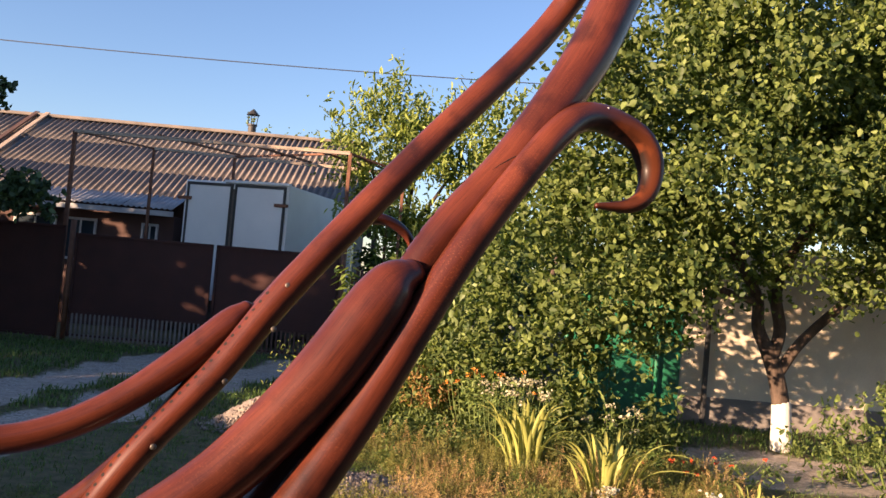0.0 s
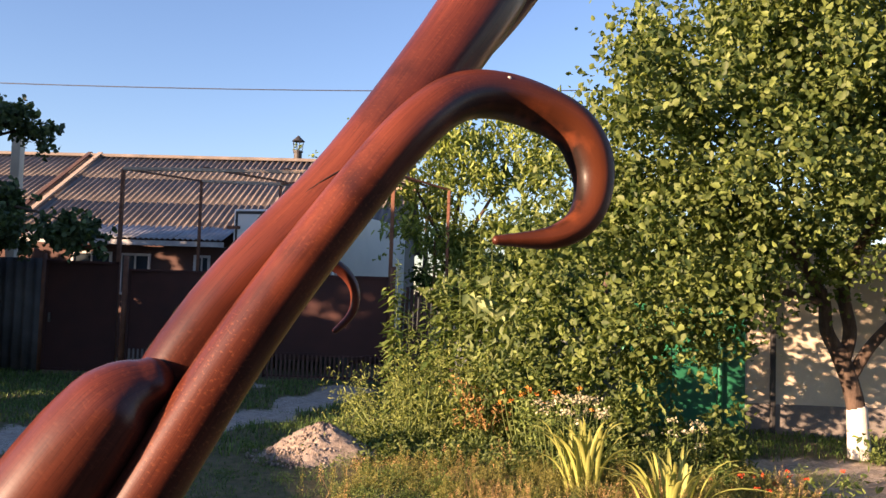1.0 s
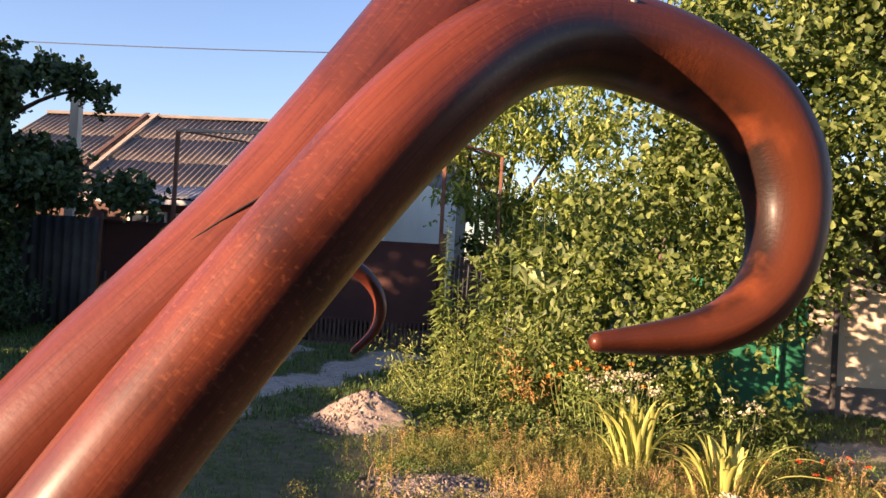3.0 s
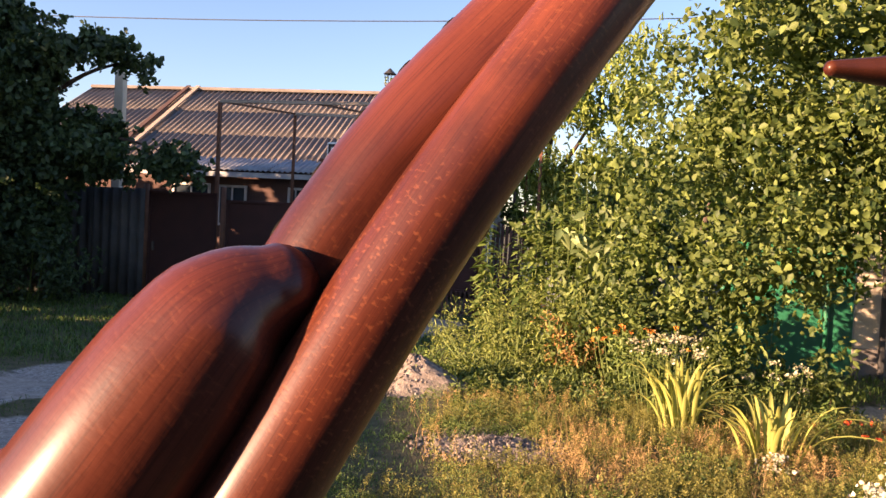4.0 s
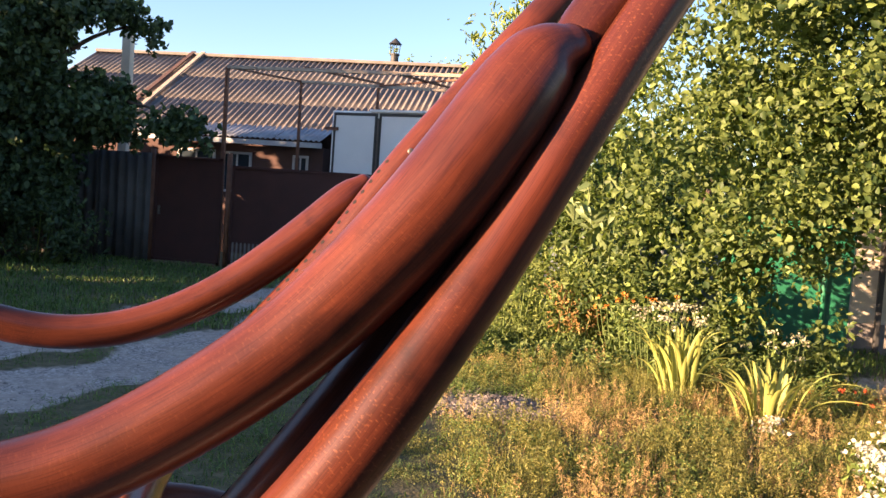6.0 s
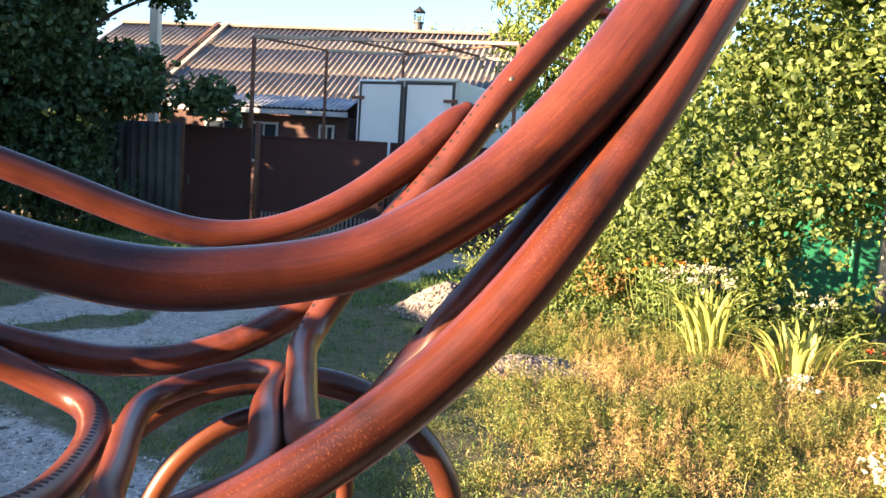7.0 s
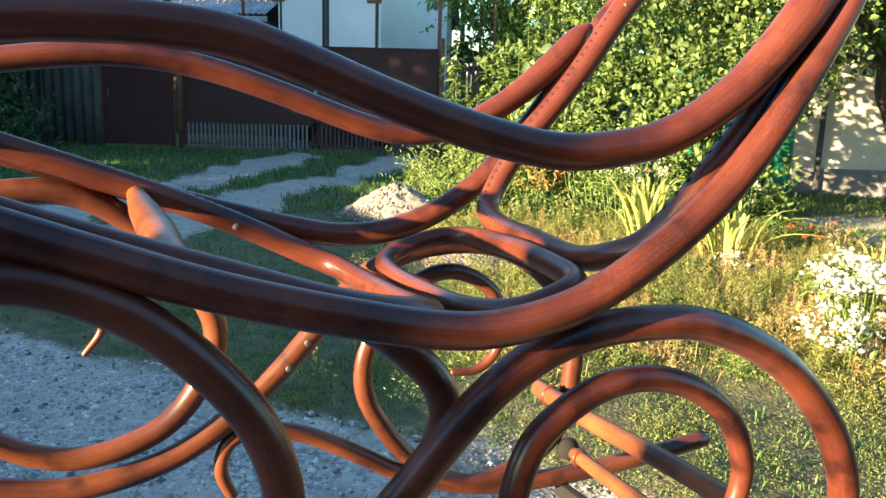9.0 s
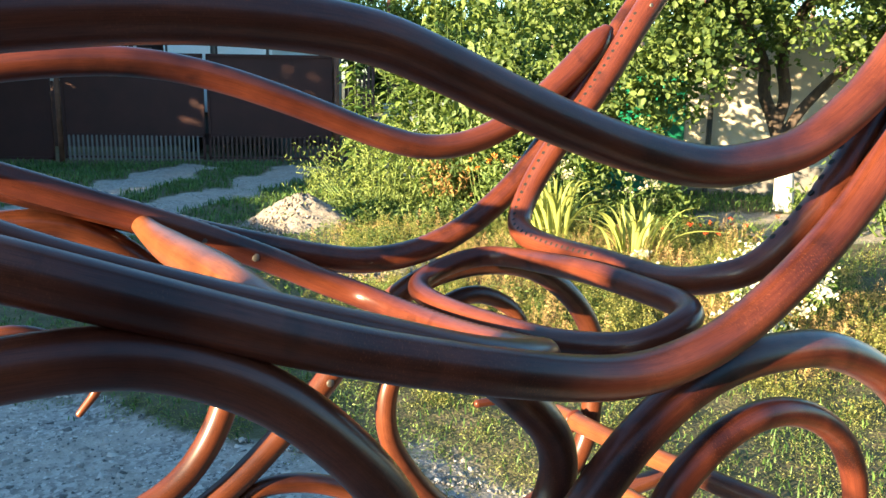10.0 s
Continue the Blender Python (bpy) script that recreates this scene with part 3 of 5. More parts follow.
rod("brace", [(-0.10, 0.58, 1.375), (-0.05, 0.60, 1.335), (-0.012, 0.60, 1.296), (-0.001, 0.60, 1.255), (-0.016, 0.60, 1.215), (-0.045, 0.59, 1.18), (-0.08, 0.575, 1.155)], [0.016, 0.0165, 0.0165, 0.015], "short bent brace under the seat")
rod("stretcher", [(-0.262, 1.035, 1.43), (-0.256, 0.9, 1.422), (-0.25, 0.7, 1.428), (-0.245, 0.575, 1.425)], [0.009, 0.0165, 0.018, 0.014], "turned cross rail with a screw head", mat=M_AMBER)
rod("stretcher", [(0.362, 1.06, 1.07), (0.353, 0.9, 1.083), (0.35, 0.7, 1.105), (0.346, 0.5, 1.122)], [0.0145, 0.014, 0.014, 0.014], "straight turned cross rail", mat=M_AMBER, round_ends=(True, True))
rod("stretcher", [(0.392, 0.985, 0.981), (0.388, 0.9, 0.987), (0.38, 0.75, 1.0), (0.37, 0.5, 1.02)], [0.011, 0.013, 0.013, 0.012], "turned cross rail with a ball end", mat=M_AMBER)


def knob(name, at, r, squash=1.0, mat=None, label=""):
    bm = bmesh.new()
    bmesh.ops.create_uvsphere(bm, u_segments=16, v_segments=10, radius=r, matrix=Matrix.Translation(at_chair(*at) - CHAIR0) @ Matrix.Rotation(YAW, 4, "Z") @ Matrix.Diagonal((1, squash, 1, 1)))
    return part(name, bm, mat or M_WOOD, chair, label, True)


knob("ball_end", (0.395, 1.012, 0.978), 0.019, 1.0, M_HOLE, "blackened ball end")
knob("collar", (0.391, 0.968, 0.981), 0.0165, 0.4)
knob("collar", (0.3605, 1.02, 1.0725), 0.0185, 0.35)
for where in ((0.424, 0.974, 1.687), (0.412, 0.9745, 1.635), (0.361, 0.9745, 1.573), (0.29, 0.974, 1.50)):
    knob("bolt", where, 0.0036, 0.5, M_STEEL, "small steel bolt head")
for where in ((-0.196, 0.9865, 1.407), (-0.14, 0.986, 1.382), (-0.041, 1.0135, 1.205), (-0.068, 1.0135, 1.17)):
    knob("screw", where, 0.0052, 0.4, M_STEEL, "steel screw head in a countersink")


knob("nail", (0.5113, 0.5102, 1.8450), 0.0010, 0.5, M_LIME, "pale filled nail hole")


def ring_line(points, rounds):
    return relax(smooth_line([tuple(at_chair(*p) - CHAIR0) for p in points], 6, True), True, rounds)


limb_line = ring_line(BACK, 6)
along = np.concatenate([[0], np.cumsum(np.linalg.norm(np.diff(limb_line, axis=0), axis=1))])
k = 19
axis = Vector(limb_line[k + 1] - limb_line[k - 1]).normalized()
r = float(np.interp(along[k] / along[-1], np.linspace(0, 1, len(BACK_R)), BACK_R)) * 0.995
side = -axis.cross(V).normalized()
seam = []
for a in np.linspace(0.1, 2.5, 22):
    way = side * math.cos(a) - axis.cross(side).normalized() * math.sin(a) * (1 if axis.cross(side).dot(V) > 0 else -1)
    seam.append(Vector(limb_line[k]) + way * r - axis * (0.002 * max(0.0, a - 1.0) + 0.045 * max(0.0, a - 1.75) ** 1.3))
place("joint_line", tube_mesh("joint_line", [tuple(p) for p in seam], [0.0002, 0.0003, 0.00015], M_HOLE, 6, 2), chair, "dark line of a glued scarf joint")


def cane_holes(points, radii, rounds, first, last, way, size=0.0022, gap=0.0125, sink=0.0010):
    """A row of dark holes drilled along part of a closed ring, on the side that faces way (back, across, up)."""
    line = ring_line(points, rounds)
    whole = np.concatenate([[0], np.cumsum(np.linalg.norm(np.diff(line, axis=0), axis=1))])
    picks = [k % len(line) for k in range(first * 6, last * 6 + 1)]
    thick = np.interp(whole[picks] / whole[-1], np.linspace(0, 1, len(radii)), radii)
    line = line[picks]
    along = np.concatenate([[0], np.cumsum(np.linalg.norm(np.diff(line, axis=0), axis=1))])
    face = U * way[0] + V * way[1] + Vector((0, 0, way[2]))
    bm = bmesh.new()
    bmesh.ops.create_cone(bm, cap_ends=True, segments=10, radius1=size, radius2=size, depth=0.002)
    me = bpy.data.meshes.new("cane_hole")
    bm.to_mesh(me)
    bm.free()
    me.materials.append(M_HOLE)
    for d in np.arange(gap, along[-1] - gap / 2, gap):
        p, q = (Vector([np.interp(e, along, line[:, k]) for k in range(3)]) for e in (d, d + 0.003))
        t = (q - p).normalized()
        out = (face - t * face.dot(t)).normalized()
        place("cane_hole", me, chair).matrix_local = Matrix.Translation(p + out * (float(np.interp(d, along, thick)) - sink)) @ out.to_track_quat("Z", "Y").to_matrix().to_4x4()


cane_holes(BACK, BACK_R, 6, 17, 24, (-0.75, -0.35, 0.5), 0.0024)
cane_holes(BACK, BACK_R, 6, 24, 27, (-0.75, -0.2, 0.55), 0.0022, sink=0.0013)
cane_holes(BACK, BACK_R, 6, 27, 31, (-0.8, 0.3, 0.5), 0.0032, 0.0165, 0.0010)
cane_holes(SEAT, [0.0155, 0.0155], 4, 1, 9, (0.18, 0.05, 0.95), 0.0029)

# the trestle that the chair stands on
trestle = thing("trestle", "dark wooden trestle under the rocking chair", "trestle", at_chair(0.40, 0.78, 0))
T0 = trestle.location.copy()
TOP_A, TOP_B = at_chair(0.40, 0.49, 0.925) - T0, at_chair(0.40, 1.045, 0.880) - T0
part("beam", bar(bmesh.new(), TOP_A + Vector((0, 0, 0.013)), TOP_B + Vector((0, 0, 0.013)), 0.016, 0.024, 0.003), M_HOLE, trestle)
for end in (0.12, 0.88):
    top = TOP_A.lerp(TOP_B, end)
    for s in (-1, 1):
        foot = Vector(((U * s * 0.2 + V * (end - 0.5) * 0.5).x, (U * s * 0.2 + V * (end - 0.5) * 0.5).y, -0.01))
        part("leg", bar(bmesh.new(), foot, top - Vector((0, 0, 0.02)), 0.04, 0.03, 0.003), M_DARKPICKET, trestle)


# ---- gate and fence ----
GATE_Y = 16.0
gate = thing("driveway_gate", "dark brown painted sheet steel driveway gate with picket foot", "gate", (-4.1, GATE_Y, 0))
G0 = gate.location.copy()


def gbox(name, lo, hi, mat, parent=gate, origin=G0, bevel=0.004, label=""):
    return part(name, box(bmesh.new(), Vector(lo) - origin, Vector(hi) - origin, bevel), mat, parent, label)


for x0, x1 in ((-6.62, -4.0), (-3.94, -1.6)):
    leaf = gbox("gate_leaf", (x0, GATE_Y, 0.52), (x1, GATE_Y + 0.006, 2.05), M_GATE)
    for xa, xb, za, zb in ((x0, x1, 2.0, 2.05), (x0, x1, 0.5, 0.56), (x0, x0 + 0.05, 0.08, 2.05), (x1 - 0.05, x1, 0.08, 2.05), (x0, x1, 0.1, 0.14)):
        part("gate_rail", box(bmesh.new(), Vector((xa, GATE_Y - 0.03, za)) - G0, Vector((xb, GATE_Y - 0.002, zb)) - G0, 0.004), M_GATE, gate)
    picket_mesh = None
    for x in np.arange(x0 + 0.1, x1 - 0.06, 0.085):
        if picket_mesh is None:
            bm = box(bmesh.new(), (-0.02, -0.012, 0.06), (0.02, 0.0, 0.53), 0.003)
            first = part("picket", bm, M_BACKLIT if x0 < -5 else M_DARKPICKET, gate, "narrow upright picket")
            picket_mesh = first.data
        else:
            first = place("picket", picket_mesh, gate)
        first.location = (x - G0.x, -0.035, 0)
for x, top in ((-6.7, 2.3), (-1.52, 2.25)):
    bm = bmesh.new()
    bmesh.ops.create_cone(bm, cap_ends=True, segments=12, radius1=0.05, radius2=0.05, depth=top + 0.05, matrix=Matrix.Translation((x - G0.x, 0.03, top / 2 - 0.025)))
    part("gate_post", bm, M_RUST, gate, "rusty steel pipe post", True)

wicket = thing("wicket_door", "closed dark brown sheet steel wicket door", "gate", (-7.5, GATE_Y, 0))
W0 = wicket.location.copy()
gbox("door_leaf", (-8.25, GATE_Y, 0.06), (-6.82, GATE_Y + 0.006, 2.17), M_GATE, wicket, W0)
for lo, hi in (((-8.25, GATE_Y - 0.03, 0.06), (-8.2, GATE_Y - 0.002, 2.17)), ((-6.87, GATE_Y - 0.03, 0.06), (-6.82, GATE_Y - 0.002, 2.17)), ((-8.25, GATE_Y - 0.03, 2.12), (-6.82, GATE_Y - 0.002, 2.17)), ((-8.25, GATE_Y - 0.03, 0.06), (-6.82, GATE_Y - 0.002, 0.11))):
    gbox("door_frame", lo, hi, M_GATE, wicket, W0)
gbox("door_handle", (-8.14, GATE_Y - 0.07, 0.98), (-8.1, GATE_Y - 0.02, 1.16), M_STEEL, wicket, W0, label="short steel pull handle")
bm = bmesh.new()
bmesh.ops.create_cone(bm, cap_ends=True, segments=12, radius1=0.05, radius2=0.05, depth=2.35, matrix=Matrix.Translation((-8.33 - W0.x, 0.03, 1.125)))
part("door_post", bm, M_RUST, wicket, "", True)


def wave_sheet(name, width, length, pitch, amp, mat, thick=0.008):
    """One corrugated sheet: x across the waves, y along them; four-sided strips with thickness."""
    xs = np.linspace(0, width, int(width / pitch * 10) + 1)
    zs = amp * np.sin(xs / pitch * 2 * math.pi)
    top = [(x, y, z) for y in (0, length) for x, z in zip(xs, zs)]
    low = [(x, y, z - thick) for y in (0, length) for x, z in zip(xs, zs)]
    n = len(xs)
    i = np.arange(n - 1)
    up = np.stack([i, i + 1, n + i + 1, n + i], -1)
    down = up[:, ::-1] + 2 * n
    end = np.stack([i + 1, i, 2 * n + i, 2 * n + i + 1], -1)
    end2 = np.stack([n + i, n + i + 1, 3 * n + i + 1, 3 * n + i], -1)
    return np_mesh(name, top + low, np.vstack([up, down, end, end2]), mat, True)


side_fence = tagged(new("sheet_fence"), "weathered grey corrugated sheet fence beside the wicket door", "fence")
side_fence.location = (-11, GATE_Y - 0.05, 0)
fence_sheet = wave_sheet("fence_sheet", 1.12, 2.25, 0.2, 0.028, M_FENCE)
for k in range(6):
    ob = place("fence_sheet", fence_sheet, side_fence)
    ob.matrix_local = Matrix.Translation((1.55 - k * 1.1, 0.02 * (k % 2), -0.05)) @ pose(0, 0, 0, 90, 0, 0)
for z in (0.5, 1.7):
    part("fence_rail", box(bmesh.new(), (-4, 0.06, z), (2.6, 0.11, z + 0.08), 0.004), M_GREYWOOD, side_fence)

# steel frame over the yard behind the gate
pergola = thing("pergola", "rusty steel and timber pergola frame standing behind the gate", "pergola", (-4, 17, 0))
P0 = pergola.location.copy()
POSTS = {"a": (-6.95, 16.25, 4.02), "b": (-6.2, 18.6, 4.12), "c": (-1.6, 16.25, 4.06), "d": (-0.9, 18.6, 4.05), "e": (-4.4, 18.6, 4.1), "f": (-0.55, 16.9, 3.85)}
for k, (x, y, z) in POSTS.items():
    part("post", bar(bmesh.new(), Vector((x, y, -0.05)) - P0, Vector((x, y, z)) - P0, 0.07 if k in "ac" else 0.06, None, 0.006), M_RUST, pergola)
for a, b, w, mat in (("a", "c", 0.085, M_GREYWOOD), ("a", "b", 0.05, M_RUST), ("b", "d", 0.08, M_GREYWOOD), ("c", "d", 0.05, M_RUST), ("c", "f", 0.05, M_RUST), ("e", "c", 0.05, M_RUST)):
    part("beam", bar(bmesh.new(), Vector(POSTS[a]) - P0, Vector(POSTS[b]) - P0, w, w * 0.8, 0.005), mat, pergola)
for s in (0.3, 0.6, 0.85):
    p, q = Vector(POSTS["a"]).lerp(Vector(POSTS["c"]), s), Vector(POSTS["b"]).lerp(Vector(POSTS["d"]), s + 0.06)
    part("crossbar", bar(bmesh.new(), p - P0 + Vector((0, 0, 0.05)), q - P0 + Vector((0, 0, 0.05)), 0.045, 0.045, 0.004), M_RUST, pergola)

# ---- the box van behind the gate ----
van = thing("box_van", "parked white box van with closed rear doors", "van", (-3.8, 18.6, 0))
VM = Matrix.Translation((-5.28, 18.05, 0)) @ Matrix.Rotation(radians(-14), 4, "Z")
VI = Matrix.Translation((3.8, -18.6, 0))


def vbox(name, lo, hi, mat, bevel=0.01, label=""):
    return part(name, box(bmesh.new(), lo, hi, bevel, VI @ VM), mat, van, label)


vbox("body", (0, 0.04, 0.9), (2.42, 4.4, 3.46), M_BOX, 0.03)
vbox("chassis", (0.3, 0.2, 0.45), (2.1, 4.3, 0.9), M_GASKET)
for x in (0.05, 2.05):
    for y in (0.7, 3.6):
        bm = bmesh.new()
        bmesh.ops.create_cone(bm, cap_ends=True, segments=24, radius1=0.42, radius2=0.42, depth=0.3, matrix=VI @ VM @ Matrix.Translation((x + 0.15, y, 0.42)) @ Matrix.Rotation(radians(90), 4, "Y"))
        part("wheel", bm, M_GASKET, van, "black tyre", True)
for x0, x1 in ((0.07, 1.13), (1.19, 2.35)):
    vbox("rear_door", (x0 + 0.04, 0.0, 1.0), (x1 - 0.04, 0.035, 3.36), M_BOX, 0.012, "white sheet metal rear door")
    for lo, hi in (((x0, -0.012, 0.95), (x0 + 0.05, 0.03, 3.41)), ((x1 - 0.05, -0.012, 0.95), (x1, 0.03, 3.41)), ((x0 + 0.05, -0.012, 3.35), (x1 - 0.05, 0.03, 3.41))):
        vbox("door_gasket", lo, hi, M_GASKET, 0.004, "black rubber door gasket")
for x, z in ((-0.12, 3.02), (-0.12, 1.6), (2.12, 2.98), (2.12, 1.6)):
    vbox("hinge", (x, -0.04, z), (x + 0.32, -0.014, z + 0.07), M_RUST, 0.004, "rusty strap hinge")
vbox("roof_lip", (0.95, -0.03, 3.43), (2.44, 0.06, 3.49), M_BOX, 0.01)
for x in (0.02, 0.62):
    vbox("locking_bar", (1.16 + x * 0.02, -0.045, 1.0), (1.185 + x * 0.02, -0.016, 3.3), M_STEEL, 0.004)

# ---- house ----
house = thing("house", "low brown house with a corrugated cement roof", "house", (-8, 23, 0))
H0 = house.location.copy()
RIDGE_Y, RIDGE_Z, EAVE_Y, EAVE_Z = 25.0, 5.62, 20.4, 3.13
RX0, RX1 = -15.2, -1.95


def hpart(name, lo, hi, mat, bevel=0.0, label="", parent=house):
    return part(name, box(bmesh.new(), Vector(lo) - H0, Vector(hi) - H0, bevel), mat, parent, label)


hpart("wall", (RX0 + 0.3, 20.75, 0), (RX1 - 0.3, 21.0, 3.2), M_HOUSE)
hpart("wall", (RX0 + 0.3, 28.9, 0), (RX1 - 0.3, 29.15, 3.2), M_HOUSE)
for x in (RX0 + 0.3, RX1 - 0.55):
    bm = bmesh.new()
    pr = [(20.75, 0), (29.15, 0), (29.15, 3.2), (25.0, 5.45), (20.75, 3.2)]
    vs = [[bm.verts.new((x + dx - H0.x, y - H0.y, z)) for y, z in pr] for dx in (0, 0.25)]
    bm.faces.new(vs[0][::-1]), bm.faces.new(vs[1])
    for k in range(5):
        bm.faces.new((vs[0][k], vs[0][(k + 1) % 5], vs[1][(k + 1) % 5], vs[1][k]))
    bmesh.ops.recalc_face_normals(bm, faces=bm.faces)
    part("gable", bm, M_GASKET if x > -5 else M_HOUSE, house, "dark boarded gable end")
roof = place("roof", bpy.data.meshes.new("roof"), house)
bm = bmesh.new()
box(bm, (RX0 - H0.x, RIDGE_Y - 0.15 - H0.y, RIDGE_Z - 0.02), (RX1 - H0.x, RIDGE_Y + 0.15 - H0.y, RIDGE_Z + 0.08), 0.03)
bm.to_mesh(roof.data)
bm.free()
roof.data.materials.append(M_SLATE)
tagged(roof, "corrugated cement sheet roof with a lit ridge")
slope = math.atan2(RIDGE_Z - EAVE_Z, RIDGE_Y - EAVE_Y)
run = (RIDGE_Y - EAVE_Y) / math.cos(slope)
sheet = wave_sheet("roof_sheet", 1.2, run / 3 + 0.1, 1.2 / 7, 0.03, M_SLATE)
rng = np.random.default_rng(5)
for col in range(11):
    for row in range(3):
        for back in (0, 1):
            ob = place("roof_sheet", sheet, roof)
            d = run * row / 3 - 0.08
            lift = 0.004 * row + 0.003 * (col % 2) + rng.uniform(0, 0.002)
            y, z = EAVE_Y + d * math.cos(slope), EAVE_Z + d * math.sin(slope) + lift
            m = Matrix.Translation((RX0 + col * 1.2, y, z)) @ pose(0, 0, 0, math.degrees(slope), 0, rng.uniform(-0.25, 0.25))
            if back:
                m = Matrix.Translation((RX0 + (col + 1) * 1.2, 2 * RIDGE_Y - y, z)) @ pose(0, 0, 0, math.degrees(slope), 0, 180)
            ob.matrix_local = Matrix.Translation(-H0) @ m
for s in (0.0, 0.32):
    part("batten", bar(bmesh.new(), Vector((-11.95 + s, 25.0, 5.74)) - H0, Vector((-11.75 + s, 20.5, 3.32)) - H0, 0.13, 0.05, 0.005), M_GREYWOOD if s else M_HOUSE, house, "weathered board laid up the roof")
porch_sheet = wave_sheet("porch_sheet", 1.2, 1.25, 0.13, 0.018, M_SLATE2)
porch = place("porch_roof", bpy.data.meshes.new("porch_roof"), house)
bm = box(bmesh.new(), Vector((-10.9, 19.42, 2.68)) - H0, Vector((-5.9, 19.46, 2.80)) - H0, 0.004)
bm.to_mesh(porch.data)
bm.free()
porch.data.materials.append(M_FASCIA)
for k in range(4):
    ob = place("porch_sheet", porch_sheet, porch)
    ob.matrix_local = Matrix.Translation(-H0) @ Matrix.Translation((-10.7 + k * 1.2, 19.4, 2.85)) @ pose(0, 0, 0, 18)
hpart("porch_wall", (-10.7, 19.9, 0), (-6.0, 20.1, 2.72), M_HOUSE)
hpart("porch_wall", (-6.2, 20.1, 0), (-6.0, 20.7, 2.72), M_HOUSE)


def window(x0, x1, z0, z1, y):
    w = hpart("window", (x0 + 0.05, y - 0.012, z0 + 0.05), (x1 - 0.05, y - 0.004, z1 - 0.05), M_GLASS, 0, "white framed window with dark glass")
    for lo, hi in (((x0, y - 0.05, z0), (x0 + 0.06, y - 0.002, z1)), ((x1 - 0.06, y - 0.05, z0), (x1, y - 0.002, z1)), ((x0 + 0.06, y - 0.05, z1 - 0.06), (x1 - 0.06, y - 0.002, z1)), ((x0 + 0.06, y - 0.05, z0), (x1 - 0.06, y - 0.002, z0 + 0.06)), (((x0 + x1) / 2 - 0.02, y - 0.045, z0 + 0.06), ((x0 + x1) / 2 + 0.02, y - 0.014, z1 - 0.06))):
        hpart("window_frame", lo, hi, M_WHITE, 0.006, "", w)


window(-9.75, -8.75, 1.5, 2.52, 19.9)
window(-8.55, -7.8, 1.5, 2.5, 19.9)
window(-6.75, -6.35, 1.6, 2.5, 19.9)

chimney = thing("chimney_pipe", "black steel chimney pipe with a small cowl on the ridge", "chimney", (-5.55, 25.05, 5.6))
for name, r1, r2, z0, z1 in (("pipe", 0.12, 0.12, -0.2, 0.32), ("collar", 0.15, 0.15, 0.30, 0.35), ("cowl", 0.2, 0.015, 0.64, 0.82)):
    bm = bmesh.new()
    bmesh.ops.create_cone(bm, cap_ends=True, segments=16, radius1=r1, radius2=r2, depth=z1 - z0, matrix=Matrix.Translation((0, 0, (z0 + z1) / 2)))
    part(name, bm, M_WIRE, chimney, "", False)
for k in range(4):
    a = k * math.pi / 2 + 0.5
    part("strut", bar(bmesh.new(), (0.12 * math.cos(a), 0.12 * math.sin(a), 0.33), (0.16 * math.cos(a), 0.16 * math.sin(a), 0.66), 0.02), M_WIRE, chimney)

line = [(x, 20.0, 6.62 + 0.02 * x * 0.5 + 0.0016 * (x + 4) ** 2) for x in np.linspace(-26, 22, 25)]
tagged(place("overhead_wire", tube_mesh("overhead_wire", line, [0.012, 0.012], M_WIRE, 6, 2)), "thin black overhead cable across the sky", "cable")
pole = thing("utility_pole", "short weathered concrete pole behind the vine", "pole", (-9.55, 17.0, 0))
part("shaft", bar(bmesh.new(), (0, 0, -0.1), (0, 0, 4.75), 0.2, 0.18, 0.02), M_PLASTER, pole)

# ---- wall and green fence behind the apricot tree ----
rear_wall = thing("wall_rear", "cream plastered outhouse wall with a grey plinth", "wall", (8.06, 11.92, 0), kind="structure")
part("plaster_face", box(bmesh.new(), (-4.25, -0.02, -0.1), (8, 0.25, 2.55), 0.01), M_PLASTER, rear_wall)
part("plinth", box(bmesh.new(), (-4.27, -0.06, -0.1), (8, -0.022, 0.42), 0.01), M_PLINTH, rear_wall)
part("downpipe", bar(bmesh.new(), (-3.92, -0.09, -0.05), (-3.92, -0.09, 2.5), 0.07, 0.07, 0.02), M_WIRE, rear_wall, "thin dark downpipe")
green = thing("green_fence", "green painted sheet metal fence with round posts", "fence", (3.03, 11.88, 0))
for x0, x1 in ((-0.86, -0.24), (-0.22, 0.38), (0.46, 0.76)):
    part("panel", box(bmesh.new(), (x0, 0.0, 0.06), (x1, 0.012, 1.72), 0.003), M_GREEN, green)
    for z in (0.3, 1.45):
        part("rail", box(bmesh.new(), (x0, 0.014, z), (x1, 0.05, z + 0.04), 0.003), M_GREEN, green)
for x in (-0.88, 0.42):
    bm = bmesh.new()
    bmesh.ops.create_cone(bm, cap_ends=True, segments=14, radius1=0.035, radius2=0.035, depth=1.95, matrix=Matrix.Translation((x, -0.03, 0.92)))
    part("post", bm, M_GREEN, green, "", True)
pale = thing("pale_fence", "pale blue-grey board fence half hidden by leaves", "fence", (0.9, 13.2, 0))
for k in range(16):
    part("board", box(bmesh.new(), (-1.5 + k * 0.2, 0, 0.02), (-1.32 + k * 0.2, 0.025, 1.25 + 0.03 * (k % 3)), 0.004), M_PALEFENCE, pale)
part("rail", box(bmesh.new(), (-1.5, 0.027, 1.0), (1.7, 0.07, 1.07), 0.003), M_GREYWOOD, pale)
slats = thing("slat_bundle", "bundle of old dark slats leaning by the gate", "slats", (-1.15, 16.3, 0))
